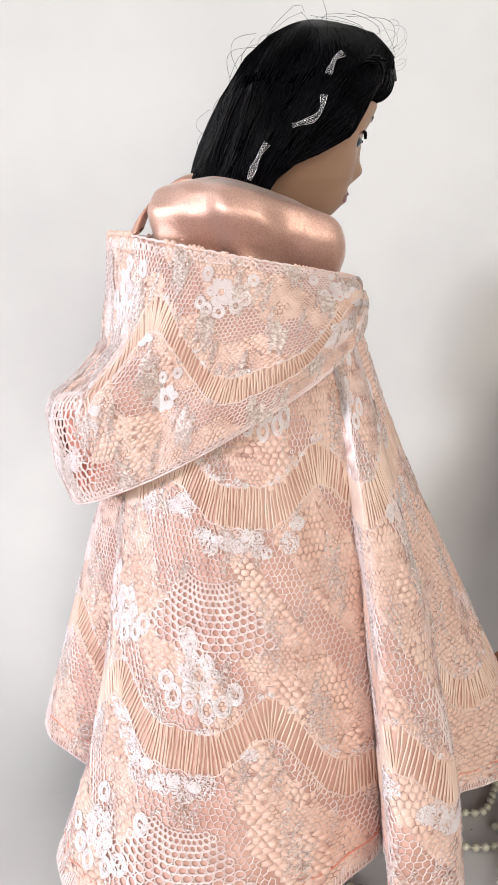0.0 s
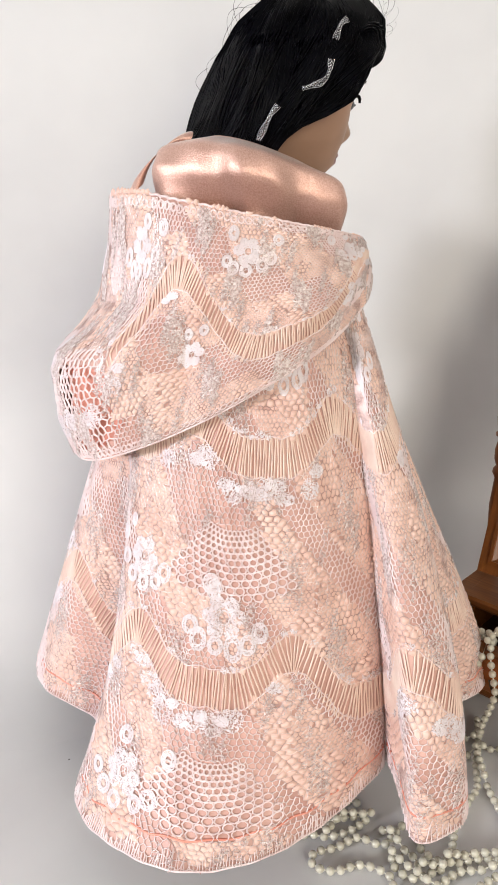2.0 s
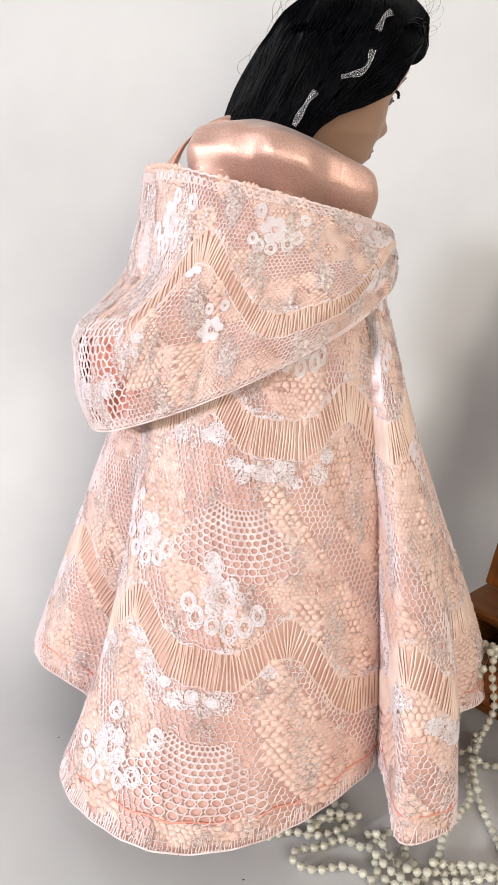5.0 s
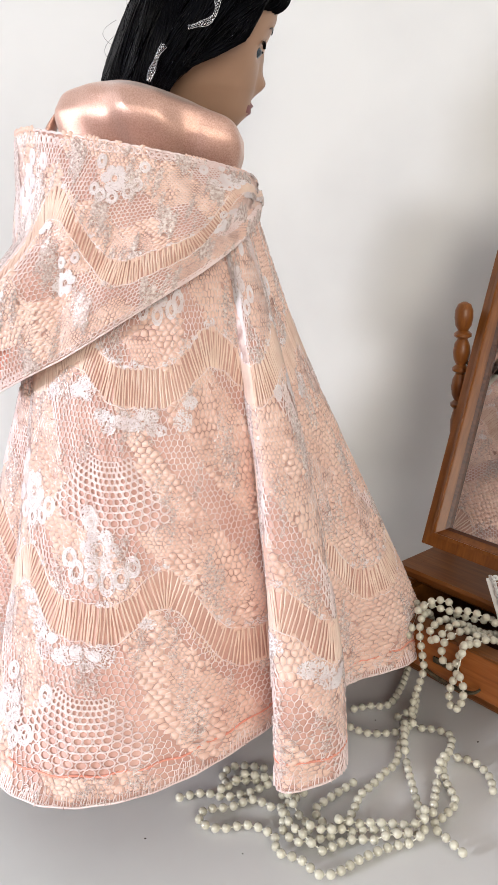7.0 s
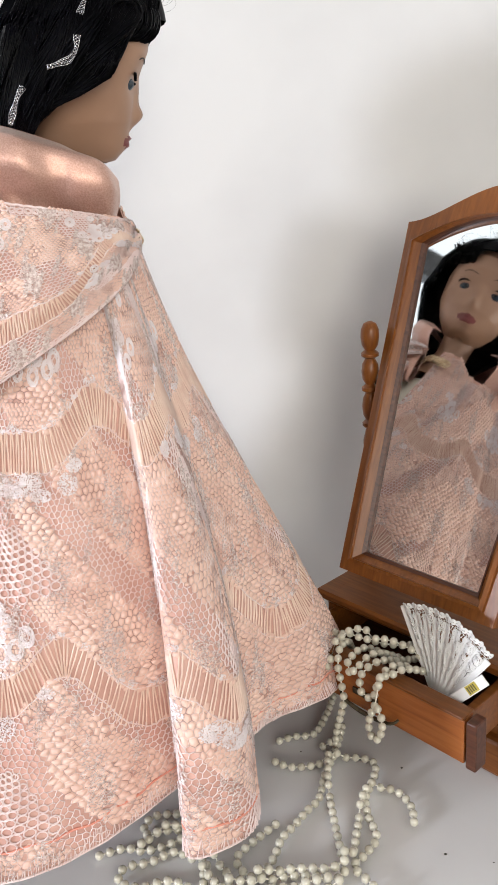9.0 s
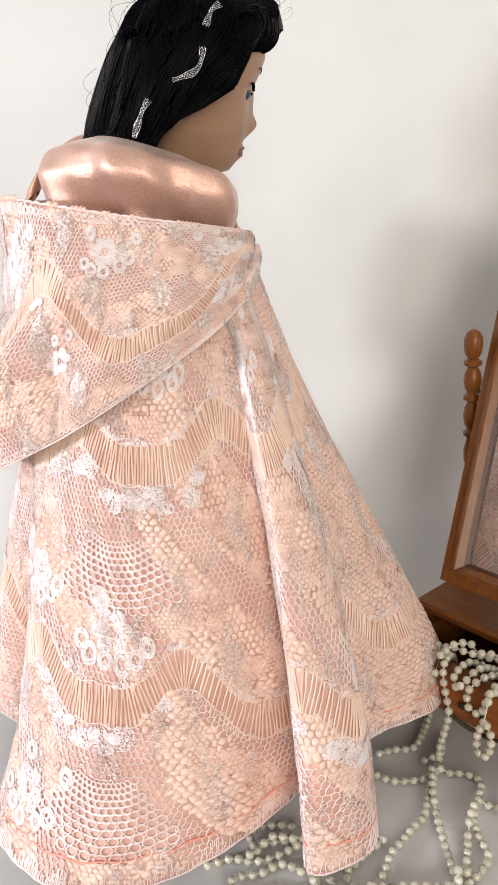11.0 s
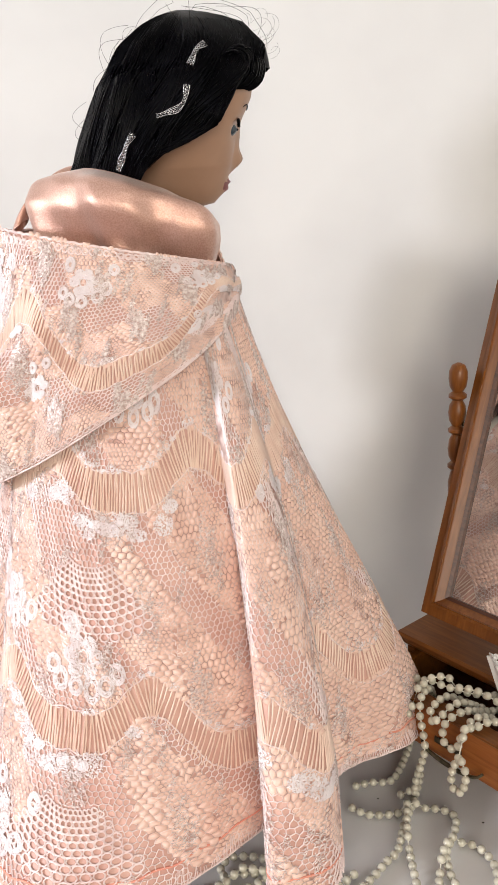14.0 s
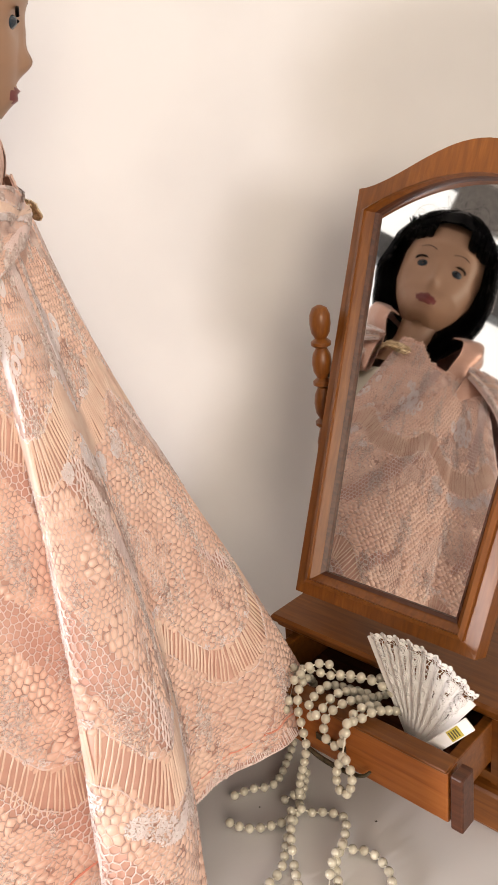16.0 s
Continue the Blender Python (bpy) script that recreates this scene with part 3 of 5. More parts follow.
def cape_point(a, z):
    r = cape_r(a, z) + 0.0003 * np.sin(a * 0.9 + z * 90) * np.clip((0.33 - z) * 8, 0, 1)
    t = np.radians(a + hermite_periodic(a, CAZ, CLEAN) * np.clip((0.345 - z) / 0.27, 0, 1.1) ** 0.8)
    return np.stack([CX + r * np.cos(t), CY + r * np.sin(t), z + 0 * r], -1)


def normals(F, a, z, da=0.4, dz=0.001):
    u, v = F(a + da, z) - F(a - da, z), F(a, z + dz) - F(a, z - dz)
    n = np.cross(u, v)
    return n / (np.linalg.norm(n, axis=-1, keepdims=True) + 1e-12)


A0, A1 = -296.0, 48.0


def sheet(F, a0, a1, na, nv, zfun, thick, hole=None):
    a = np.linspace(a0, a1, na)
    Agr, Tgr = np.meshgrid(a, np.linspace(0, 1, nv), indexing="ij")
    Zgr = zfun(Agr, Tgr)
    v = F(Agr, Zgr)
    n = normals(F, Agr, Zgr)
    q = grid_quads(na, nv)
    if hole is not None:
        q = q[~hole(Agr.ravel()[q].mean(1), Zgr.ravel()[q].mean(1))]
    N = na * nv
    g = np.arange(N).reshape(na, nv)
    e = np.concatenate([g[:, 0], g[-1, 1:], g[-2::-1, -1], g[0, -2:0:-1]])
    rim = np.stack([e, e + N, np.roll(e, -1) + N, np.roll(e, -1)], -1)
    return np.vstack([v.reshape(-1, 3), (v - thick * n).reshape(-1, 3)]), np.vstack([q[:, ::-1], q + N, rim])


# -- lace: threads laid over the satin, drawn in degrees round and metres up --
MPD = 0.0021


def threads(F, a0, z0, a1, z1, width, height, base):
    """Roof-shaped threads between places of the surface F."""
    p0, p1 = F(a0, z0), F(a1, z1)
    n = normals(F, 0.5 * (a0 + a1), 0.5 * (z0 + z1))
    t = p1 - p0
    ln = np.linalg.norm(t, axis=-1, keepdims=True)
    t = t / (ln + 1e-12)
    s = np.cross(n, t)
    w = (np.asarray(width) * 0.5)
    w = w[:, None] if np.ndim(w) else w
    h = np.asarray(height)
    h = h[:, None] if np.ndim(h) else h
    p0, p1 = p0 - t * 0.0001, p1 + t * 0.0001
    v = np.stack([p0 + n * base - s * w, p0 + n * (base + h), p0 + n * base + s * w, p1 + n * base - s * w, p1 + n * (base + h), p1 + n * base + s * w], 1)
    i = np.arange(len(v))[:, None] * 6
    return v.reshape(-1, 3), np.concatenate([i + [0, 1, 4, 3], i + [1, 2, 5, 4]], 0)


def hex_net(a0, a1, z0, z1, cell, jitter=0.14, tall=1.0):
    """A honeycomb: its edges as flat arrays a0, z0, a1, z1, and its cells' corners."""
    w, h = cell, cell * 0.866 * tall
    nx, nz = int((a1 - a0) * MPD / w) + 2, int((z1 - z0) / h) + 2
    i, j = np.meshgrid(np.arange(nx), np.arange(nz), indexing="ij")
    cx, cz = (i + 0.5 * (j % 2)) * w, j * h

    def corner(dx, dz):
        p = np.stack([cx + dx * w, cz + dz * h], -1)
        k = np.round(p[..., 0] / w * 2).astype(int) * 7919 + np.round(p[..., 1] / h * 3).astype(int) * 104729
        f1, f2 = np.sin(k * 12.9898) * 43758.5453, np.sin(k * 78.233) * 12543.123
        return p + jitter * cell * np.stack([f1 - np.floor(f1) - 0.5, f2 - np.floor(f2) - 0.5], -1) * 2

    top, upr, lor = corner(0, 0.667), corner(0.5, 0.333), corner(0.5, -0.333)
    bot, lol, upl = corner(0, -0.667), corner(-0.5, -0.333), corner(-0.5, 0.333)
    e = np.concatenate([np.concatenate([top, upr], -1).reshape(-1, 4), np.concatenate([top, upl], -1).reshape(-1, 4), np.concatenate([upr, lor], -1).reshape(-1, 4)])
    cells = np.stack([top, upr, lor, bot, lol, upl], -2).reshape(-1, 6, 2)
    cells = np.stack([a0 + cells[..., 0] / MPD, z0 + cells[..., 1]], -1)
    return (a0 + e[:, 0] / MPD, z0 + e[:, 1], a0 + e[:, 2] / MPD, z0 + e[:, 3]), cells


def cushions(F, cells, puff, base):
    """Satin that swells through the net: a low dome in each cell."""
    c = cells.mean(1)
    out = c[:, None] + (cells - c[:, None]) * 0.92
    mid = c[:, None] + (cells - c[:, None]) * 0.72
    n = normals(F, c[:, 0], c[:, 1])
    vo = F(out[..., 0], out[..., 1]) + n[:, None] * base
    vm = F(mid[..., 0], mid[..., 1]) + n[:, None] * (base + puff * 0.86)
    vc = F(c[:, 0], c[:, 1]) + n * (base + puff)
    v = np.concatenate([vo, vm, vc[:, None]], 1)
    i = np.arange(len(v))[:, None]
    quads = np.concatenate([i * 13 + np.array([k, (k + 1) % 6, 6 + (k + 1) % 6, 6 + k]) for k in range(6)])
    tris = np.concatenate([i * 13 + np.array([6 + k, 6 + (k + 1) % 6, 12]) for k in range(6)])
    return v.reshape(-1, 3), quads[:, ::-1], tris[:, ::-1]


def ring(a, z, rad, n=12, squash=1.0):
    t = np.linspace(0, 2 * math.pi, n + 1)
    x, y = a + rad * np.cos(t) / MPD, z + rad * squash * np.sin(t)
    return x[:-1], y[:-1], x[1:], y[1:]


def scribble(rng, ca, cz, ra, rz, n, ln):
    """n short crossing threads in an oval patch."""
    t, r = rng.uniform(0, 2 * math.pi, n), np.sqrt(rng.uniform(0, 1, n))
    a, z = ca + ra * r * np.cos(t), cz + rz * r * np.sin(t)
    d = rng.uniform(0, math.pi, n)
    l = rng.uniform(0.4, 1, n) * ln
    return a - l * np.cos(d) / MPD / 2, z - l * np.sin(d) / 2, a + l * np.cos(d) / MPD / 2, z + l * np.sin(d) / 2


def join(*e):
    return [np.concatenate([x[k] for x in e]) for k in range(4)]


def swag(a, row):
    """Height of a fringe band's middle line: scallops."""
    zc, phase, per, amp, turns = row
    return zc + turns * np.cos(math.pi * (a - phase) / per) - amp * (np.cos(2 * math.pi * (a - phase) / per) - 0.27 * np.cos(4 * math.pi * (a - phase) / per))


def lace_lists(rows, a0, a1, z0, z1, half, zlow, seed, fans, blossoms, opened, wide=None, ztop=None, scales=None):
    """The threads of a piece of lace: nets of three sizes, fans, fringe, white motifs."""
    rng = np.random.default_rng(seed)

    def in_band(a, z, extra=0.0):
        m = np.zeros(np.shape(a), bool)
        for row in rows:
            m |= np.abs(z - swag(a, row)) < half + extra
        return m if wide is None else m & ~wide(a, z)

    def in_fan(a, z, grow=1.0):
        m = np.zeros(np.shape(a), bool)
        for fa, fz, ra, rz in fans:
            dx, dz = (a - fa) * MPD, fz + rz * 1.25 - z
            rad, th = np.hypot(dx, dz), np.arctan2(dx, dz)
            m |= (rad > rz * 0.75) & (rad < rz * 2.25 * grow) & (np.abs(th) < 0.60 * grow)
        return m

    def inside(a, z):
        return (z > zlow(a)) & (z < (z1 if ztop is None else ztop(a))) & (a > a0) & (a < a1)

    def patch(a, z):
        return np.sin(a * 0.21 + 2.3) + np.sin(z * 95 + a * 0.13) + np.sin(a * 0.37 - z * 60)

    def kind(a, z):
        p = patch(a, z)
        k = np.where(p > 0.55, 1, np.where(p < -1.2, 2, 0))
        k = np.where(opened(a, z), 4, k)
        if scales is not None:
            k = np.where(scales(a, z), 1, k)
        if wide is not None:
            k = np.where(wide(a, z), 3, k)
        return k

    out = {"net": [], "cells": []}
    for n, (cell, tall, width, height, puff) in enumerate(((0.0024, 1.0, 0.00046, 0.0006, 0.0005), (0.0042, 0.80, 0.0006, 0.00055, 0.0012), (0.0029, 1.4, 0.0005, 0.0006, 0.0008), (0.0042, 1.25, 0.0008, 0.0010, 0), (0.0027, 1.3, 0.00052, 0.0008, 0))):
        e, cells = hex_net(a0, a1, z0, z1, cell, 0.19, tall)
        am, zm = (e[0] + e[2]) / 2, (e[1] + e[3]) / 2
        m = inside(am, zm) & ~in_band(am, zm) & ~in_fan(am, zm) & (kind(am, zm) == n)
        out["net"].append(([x[m] for x in e], width, height))
        c = cells.mean(1)
        m = inside(c[:, 0], c[:, 1] - cell) & ~in_band(c[:, 0], c[:, 1], -0.001) & (kind(c[:, 0], c[:, 1]) == n) & ~in_fan(c[:, 0], c[:, 1]) & (c[:, 0] > a0 + 1) & (c[:, 0] < a1 - 1)
        if puff:
            out["cells"].append((cells[m], puff))
    # fans: rows of open holes that spread downwards from a point
    fan = []
    for fa, fz, ra, rz in fans:
        top = fz + rz * 1.25
        nr = 11
        ang = 1.2 / 12
        for i in range(nr):
            rad = (0.36 + 0.64 * ((i + 0.5) / nr) ** 1.15) * rz * 2.25
            hr_ = 0.64 * rz * 2.25 / nr * 0.56 * (0.75 + 0.4 * i / nr)
            ns = 12 + i % 2
            for j in range(ns):
                th = (j - (ns - 1) / 2) * ang + rng.uniform(-0.008, 0.008)
                t = np.linspace(0, 2 * math.pi, 9) + th
                wd = min(rad * ang * 0.5, hr_ * 1.1)
                x, y = wd * np.cos(t - th), hr_ * 1.05 * np.sin(t - th)
                pa = fa + (rad * math.sin(th) + x * math.cos(th) - y * math.sin(th)) / MPD
                pz = top - rad * math.cos(th) + x * math.sin(th) + y * math.cos(th)
                fan.append(np.stack([pa[:-1], pz[:-1], pa[1:], pz[1:]]))
    if fan:
        f = np.concatenate(fan, 1)
        am, zm = (f[0] + f[2]) / 2, (f[1] + f[3]) / 2
        m = inside(am, zm) & ~in_band(am, zm, 0.001)
        out["fan"] = [x[m] for x in f]
    # fringe: long threads over a band of bare satin, gathered in pairs
    fr, cords = [], []
    for row in rows:
        a = np.arange(a0, a1, 0.74)
        a = a + rng.uniform(-0.14, 0.14, len(a))
        zc = swag(a, row)
        lean = (swag(a + 0.5, row) - swag(a - 0.5, row)) / MPD
        da = -np.clip(lean, -0.9, 0.9) * half / MPD * 0.4
        up = a + da + 0.22 * np.where(np.arange(len(a)) % 2, 1, -1)
        dn = a - da + rng.uniform(-0.25, 0.25, len(a))
        fr.append((up, zc + half * 1.08, a, zc))
        fr.append((a, zc, dn, zc - half * 1.08))
        for off in (half, -half):
            b = np.arange(a0, a1, 0.5)
            wob = 0.0014 * np.abs(np.sin(b * 0.62))
            zz = swag(b, row) + off + (wob if off > 0 else -wob)
            cords.append((b[:-1], zz[:-1], b[1:], zz[1:]))
    out["fringe"] = []
    for band in range(len(rows)):
        f = join(*fr[2 * band:2 * band + 2])
        am, zm = (f[0] + f[2]) / 2, (f[1] + f[3]) / 2
        keep = inside(am, zm) if wide is None else inside(am, zm) & ~wide(am, zm)
        out["fringe"].append([x[keep] for x in f])
    out["cord"] = join(*cords)
    am, zm = (out["cord"][0] + out["cord"][2]) / 2, (out["cord"][1] + out["cord"][3]) / 2
    keep = inside(am, zm) if wide is None else inside(am, zm) & ~wide(am, zm)
    out["cord"] = [x[keep] for x in out["cord"]]
    # white motifs, filled with short crossing threads: blossoms, ovals with a hole, lumps
    solid, bold = [], []

    def oval(ca, cz, rad, squash, hole, n):
        t, q = rng.uniform(0, 2 * math.pi, n), np.sqrt(rng.uniform(hole ** 2, 1, n))
        a, z = ca + rad * q * np.cos(t) / MPD, cz + rad * squash * q * np.sin(t)
        d, l = rng.uniform(0, math.pi, n), rng.uniform(0.0005, 0.0010, n)
        solid.append((a - l * np.cos(d) / MPD / 2, z - l * np.sin(d) / 2, a + l * np.cos(d) / MPD / 2, z + l * np.sin(d) / 2))
        if hole:
            bold.append(ring(ca, cz, rad * (hole + 0.1), 8, squash))
            bold.append(ring(ca, cz, rad, 10, squash))

    for ba, bz, br, wreath in blossoms:
        br = br * 0.95
        for k in range(6):
            t = k * math.pi / 3 + rng.uniform(-0.15, 0.15)
            oval(ba + br * 0.72 * math.cos(t) / MPD, bz + br * 0.90 * math.sin(t), br * rng.uniform(0.36, 0.44), 1.2, 0, 190)
        bold.append(ring(ba, bz, br * 0.30, 9, 1.4))
        for k in range(wreath):
            t = math.pi * (1.04 + 0.92 * (k + 0.5) / wreath) + rng.uniform(-0.1, 0.1)
            oval(ba + br * rng.uniform(1.75, 2.0) * math.cos(t) / MPD, bz + br * rng.uniform(1.65, 1.9) * math.sin(t), br * rng.uniform(0.36, 0.46), rng.uniform(1.3, 1.7), 0.5, 190)
        for k in range(2):
            oval(ba + rng.uniform(-2.6, 2.6) * br / MPD, bz + rng.uniform(0.9, 2.4) * br, br * rng.uniform(0.3, 0.45), rng.uniform(1.2, 1.8), 0.4, 190)
    for row in rows:
        for x in np.arange(a0 + 3, a1 - 3, 2.1):
            if math.cos(math.pi * (x - row[1] + 5) / row[2]) + 0.6 * math.sin(x * 0.63) > 0.3:
                oval(x, float(swag(x, row)) - half - rng.uniform(0.003, 0.013), rng.uniform(0.0028, 0.0060), rng.uniform(0.6, 1.4), 0, 170)
            if rng.uniform() < 0.4:
                oval(x, float(swag(x, row)) + half + rng.uniform(0.001, 0.004), rng.uniform(0.0014, 0.0026), 0.8, 0, 22)
    w = join(*bold)
    am, zm = (w[0] + w[2]) / 2, (w[1] + w[3]) / 2
    out["bold"] = [x[inside(am, zm)] for x in w]
    w = join(*solid)
    am, zm = (w[0] + w[2]) / 2, (w[1] + w[3]) / 2
    m = inside(am, zm) & ~in_band(am, zm, -0.0005)
    out["solid"] = [x[m] for x in w]
    # shaded work: fine short threads in ragged patches
    n = int((a1 - a0) * 1500)
    a, z = rng.uniform(a0, a1, n), rng.uniform(z0, z1, n)
    ragged = np.clip(np.sin(a * 0.33 + 70 * z) + np.sin(a * 0.19 - 105 * z + 1.1) + np.sin(a * 0.71 + 31 * z) + 0.7 * np.sin(a * 1.9 - 210 * z) - 0.55, 0, 2) * 0.25
    m = (rng.uniform(0, 1, n) < ragged) & ~in_band(a, z, 0.0005) & ~in_fan(a, z)
    a, z = a[m], z[m]
    d, l = rng.uniform(0, math.pi, len(a)), rng.uniform(0.0010, 0.0024, len(a))
    w = [a - l * np.cos(d) / MPD / 2, z - l * np.sin(d) / 2, a + l * np.cos(d) / MPD / 2, z + l * np.sin(d) / 2]
    m = inside(a, z)
    out["dense"] = [x[m] for x in w]
    return out


def lace_parts(F, L, parent, base):
    v, q = merged([threads(F, *e, w, h, base) for e, w, h in L["net"][3:] if len(e[0])] + [threads(F, *L["cord"], 0.0007, 0.0007, base + 0.0003)] + ([threads(F, *L["fan"], 0.00085, 0.0010, base + 0.0003)] if "fan" in L else []))
    tagged(obj("lace_net", mesh_np("lace_net", v, q, M["lace"]), parent, "pink-white openwork lace net"), kind="stuff")
    v, q = merged([threads(F, *e, w, h, base) for e, w, h in L["net"][:3] if len(e[0])])
    tagged(obj("lace_mesh", mesh_np("lace_mesh", v, q, M["lacegroove"]), parent, "fine mesh drawn tight over the satin, tan-pink for shaded grooves"), kind="stuff")
    vs, qs, ts, n = [], [], [], 0
    for cells, puff in L["cells"]:
        if len(cells):
            v, q, t = cushions(F, cells, puff, 0.0002)
            vs.append(v)
            qs.append(q + n)
            ts.append(t + n)
            n += len(v)
    tagged(obj("satin_swell", mesh_np("satin_swell", np.concatenate(vs), [np.concatenate(qs), np.concatenate(ts)], M["swell"]), parent, "peach satin swelling through the net, paled as if lit"), kind="stuff")
    for band in L["fringe"]:
        v, q = threads(F, *band, 0.0009, 0.0009, base + 0.0001)
        tagged(obj("lace_fringe", mesh_np("lace_fringe", v, q, M["fringe"]), parent, "long cream fringe threads in scalloped bands"), kind="stuff")
    pieces = [threads(F, *L["bold"], 0.0007, 0.0008, base + 0.0006), threads(F, *L["solid"], 0.00055, 0.0006, base + 0.0006)]
    v, q = merged(pieces)
    tagged(obj("lace_motif", mesh_np("lace_motif", v, q, M["lacewhite"]), parent, "white blossoms, fans and scallops worked in the lace"), kind="stuff")
    v, q = threads(F, *L["dense"], 0.00038, 0.0005, base + 0.0008)
    tagged(obj("lace_shading", mesh_np("lace_shading", v, q, M["laceshade"]), parent, "fine silvery tan threads in ragged patches"), kind="stuff")


HAZ = [-36, -60, -90, -120, -145, -161, -180, -210, -250, -280, -302]
RIMR = [0.053, 0.070, 0.083, 0.088, 0.090, 0.095, 0.096, 0.092, 0.085, 0.07, 0.053]
RIMZ = [0.3515, 0.3565, 0.3645, 0.373, 0.379, 0.377, 0.375, 0.374, 0.367, 0.358, 0.353]
MIDR = [0.056, 0.079, 0.098, 0.104, 0.106, 0.107, 0.106, 0.105, 0.100, 0.08, 0.056]
SEAR = [0.056, 0.081, 0.101, 0.110, 0.119, 0.122, 0.118, 0.114, 0.103, 0.082, 0.056]
SEAZ = [0.342, 0.324, 0.297, 0.264, 0.239, 0.228, 0.232, 0.255, 0.297, 0.326, 0.344]


def table_of(a, T):
    x = np.array(HAZ[::-1], float)
    y = np.array(T[::-1], float)
    fine = np.linspace(x[0], x[-1], 200)
    val = np.interp(fine, x, y)
    k = np.hanning(23)
    pad = np.concatenate([2 * val[0] - val[11:0:-1], val, 2 * val[-1] - val[-2:-13:-1]])
    return np.interp(a, fine, np.convolve(pad, k / k.sum(), "valid"))


def hood_point(a, w):
    """The hood's outside: w metres down from the rim, its width being 0.15."""
    v = 1 - w / 0.15
    rr, rm, rs = table_of(a, RIMR), table_of(a, MIDR), table_of(a, SEAR)
    zr, zs = table_of(a, RIMZ), table_of(a, SEAZ)
    s = np.clip(v, -0.05, 1.06)
    r = rr * (1 - s) * (1 - 2 * s) + rm * 4 * s * (1 - s) + rs * s * (2 * s - 1)
    tail = np.clip(1 - np.abs((a + 164) / np.where(a < -164, 32, 42)), 0, 1) ** 0.7
    tail = tail * (tail * (3 - 2 * tail)) ** 0.3
    tr = np.interp(s, [0, 0.2, 0.40, 0.50, 0.58, 0.64, 0.85, 1.06], [0.095, 0.096, 0.102, 0.118, 0.135, 0.138, 0.134, 0.124])
    r = r * (1 - tail) + tr * tail
    r = r + 0.002 * np.sin(a * 0.11 + 7 * s) * np.sin(math.pi * np.clip(s, 0, 1))
    z = zr + (zs - zr) * s
    t = np.radians(a)
    return np.stack([CX + r * np.cos(t), CY + r * np.sin(t), z], -1)


def soft(s, k, v):
    fine = np.linspace(k[0] - 0.1, k[-1] + 0.1, 240)
    w = np.hanning(33)
    y = np.interp(fine, k, v)
    y = np.convolve(np.pad(y, 16, mode="edge"), w / w.sum(), "valid")
    return np.interp(s, fine, y)


def hood_inside(a, w):
    """The satin inside of the hood, from the rim into its pocket and up to the neck."""
    rr, zr = table_of(a, RIMR), table_of(a, RIMZ)
    s = np.clip(w, -0.02, 1.02)
    k = [-0.02, 0.12, 0.26, 0.40, 0.56, 0.72, 0.88, 1.02]
    front = np.clip((a + 75) / 39, 0, 1) + np.clip((-265 - a) / 37, 0, 1)
    back = np.exp(-((a + 172) / 40) ** 2)
    side = np.exp(-((a + 98) / 42) ** 2) + np.exp(-((a + 238) / 42) ** 2)
    fr = soft(s, k, [0.985, 0.955, 0.85, 0.70, 0.67, 0.77, 0.72, 0.47]) * (1 + 0.28 * front * s - 0.16 * side * np.interp(s, [0, 0.1, 0.4, 0.6, 0.75, 1], [0, 0.2, 1, 1, 0.6, 0.3]) + 0.20 * back * np.interp(s, [0, 0.2, 0.45, 0.6, 0.75, 1], [0, 0.3, 0.8, 0.45, 0, 0]))
    dz = soft(s, k, [0.0, -0.016, -0.036, -0.030, -0.006, 0.016, 0.031, 0.034])
    pleat = (0.0038 * np.sin(np.radians(a) * 7 + 0.9 + 1.5 * s) + 0.0009 * np.sin(np.radians(a) * 17 + 6 * s)) * np.sin(math.pi * np.clip(s, 0, 1))
    dz = np.where(dz > 0, dz * (1 - 0.35 * np.clip(front, 0, 1)), dz)
    z = zr + dz * (1 + 0.22 * front - 0.22 * back) + pleat * 0.7
    r = rr * fr + pleat
    t = np.radians(a)
    return np.stack([CX + r * np.cos(t), CY + 0.010 * s + r * np.sin(t), z], -1)


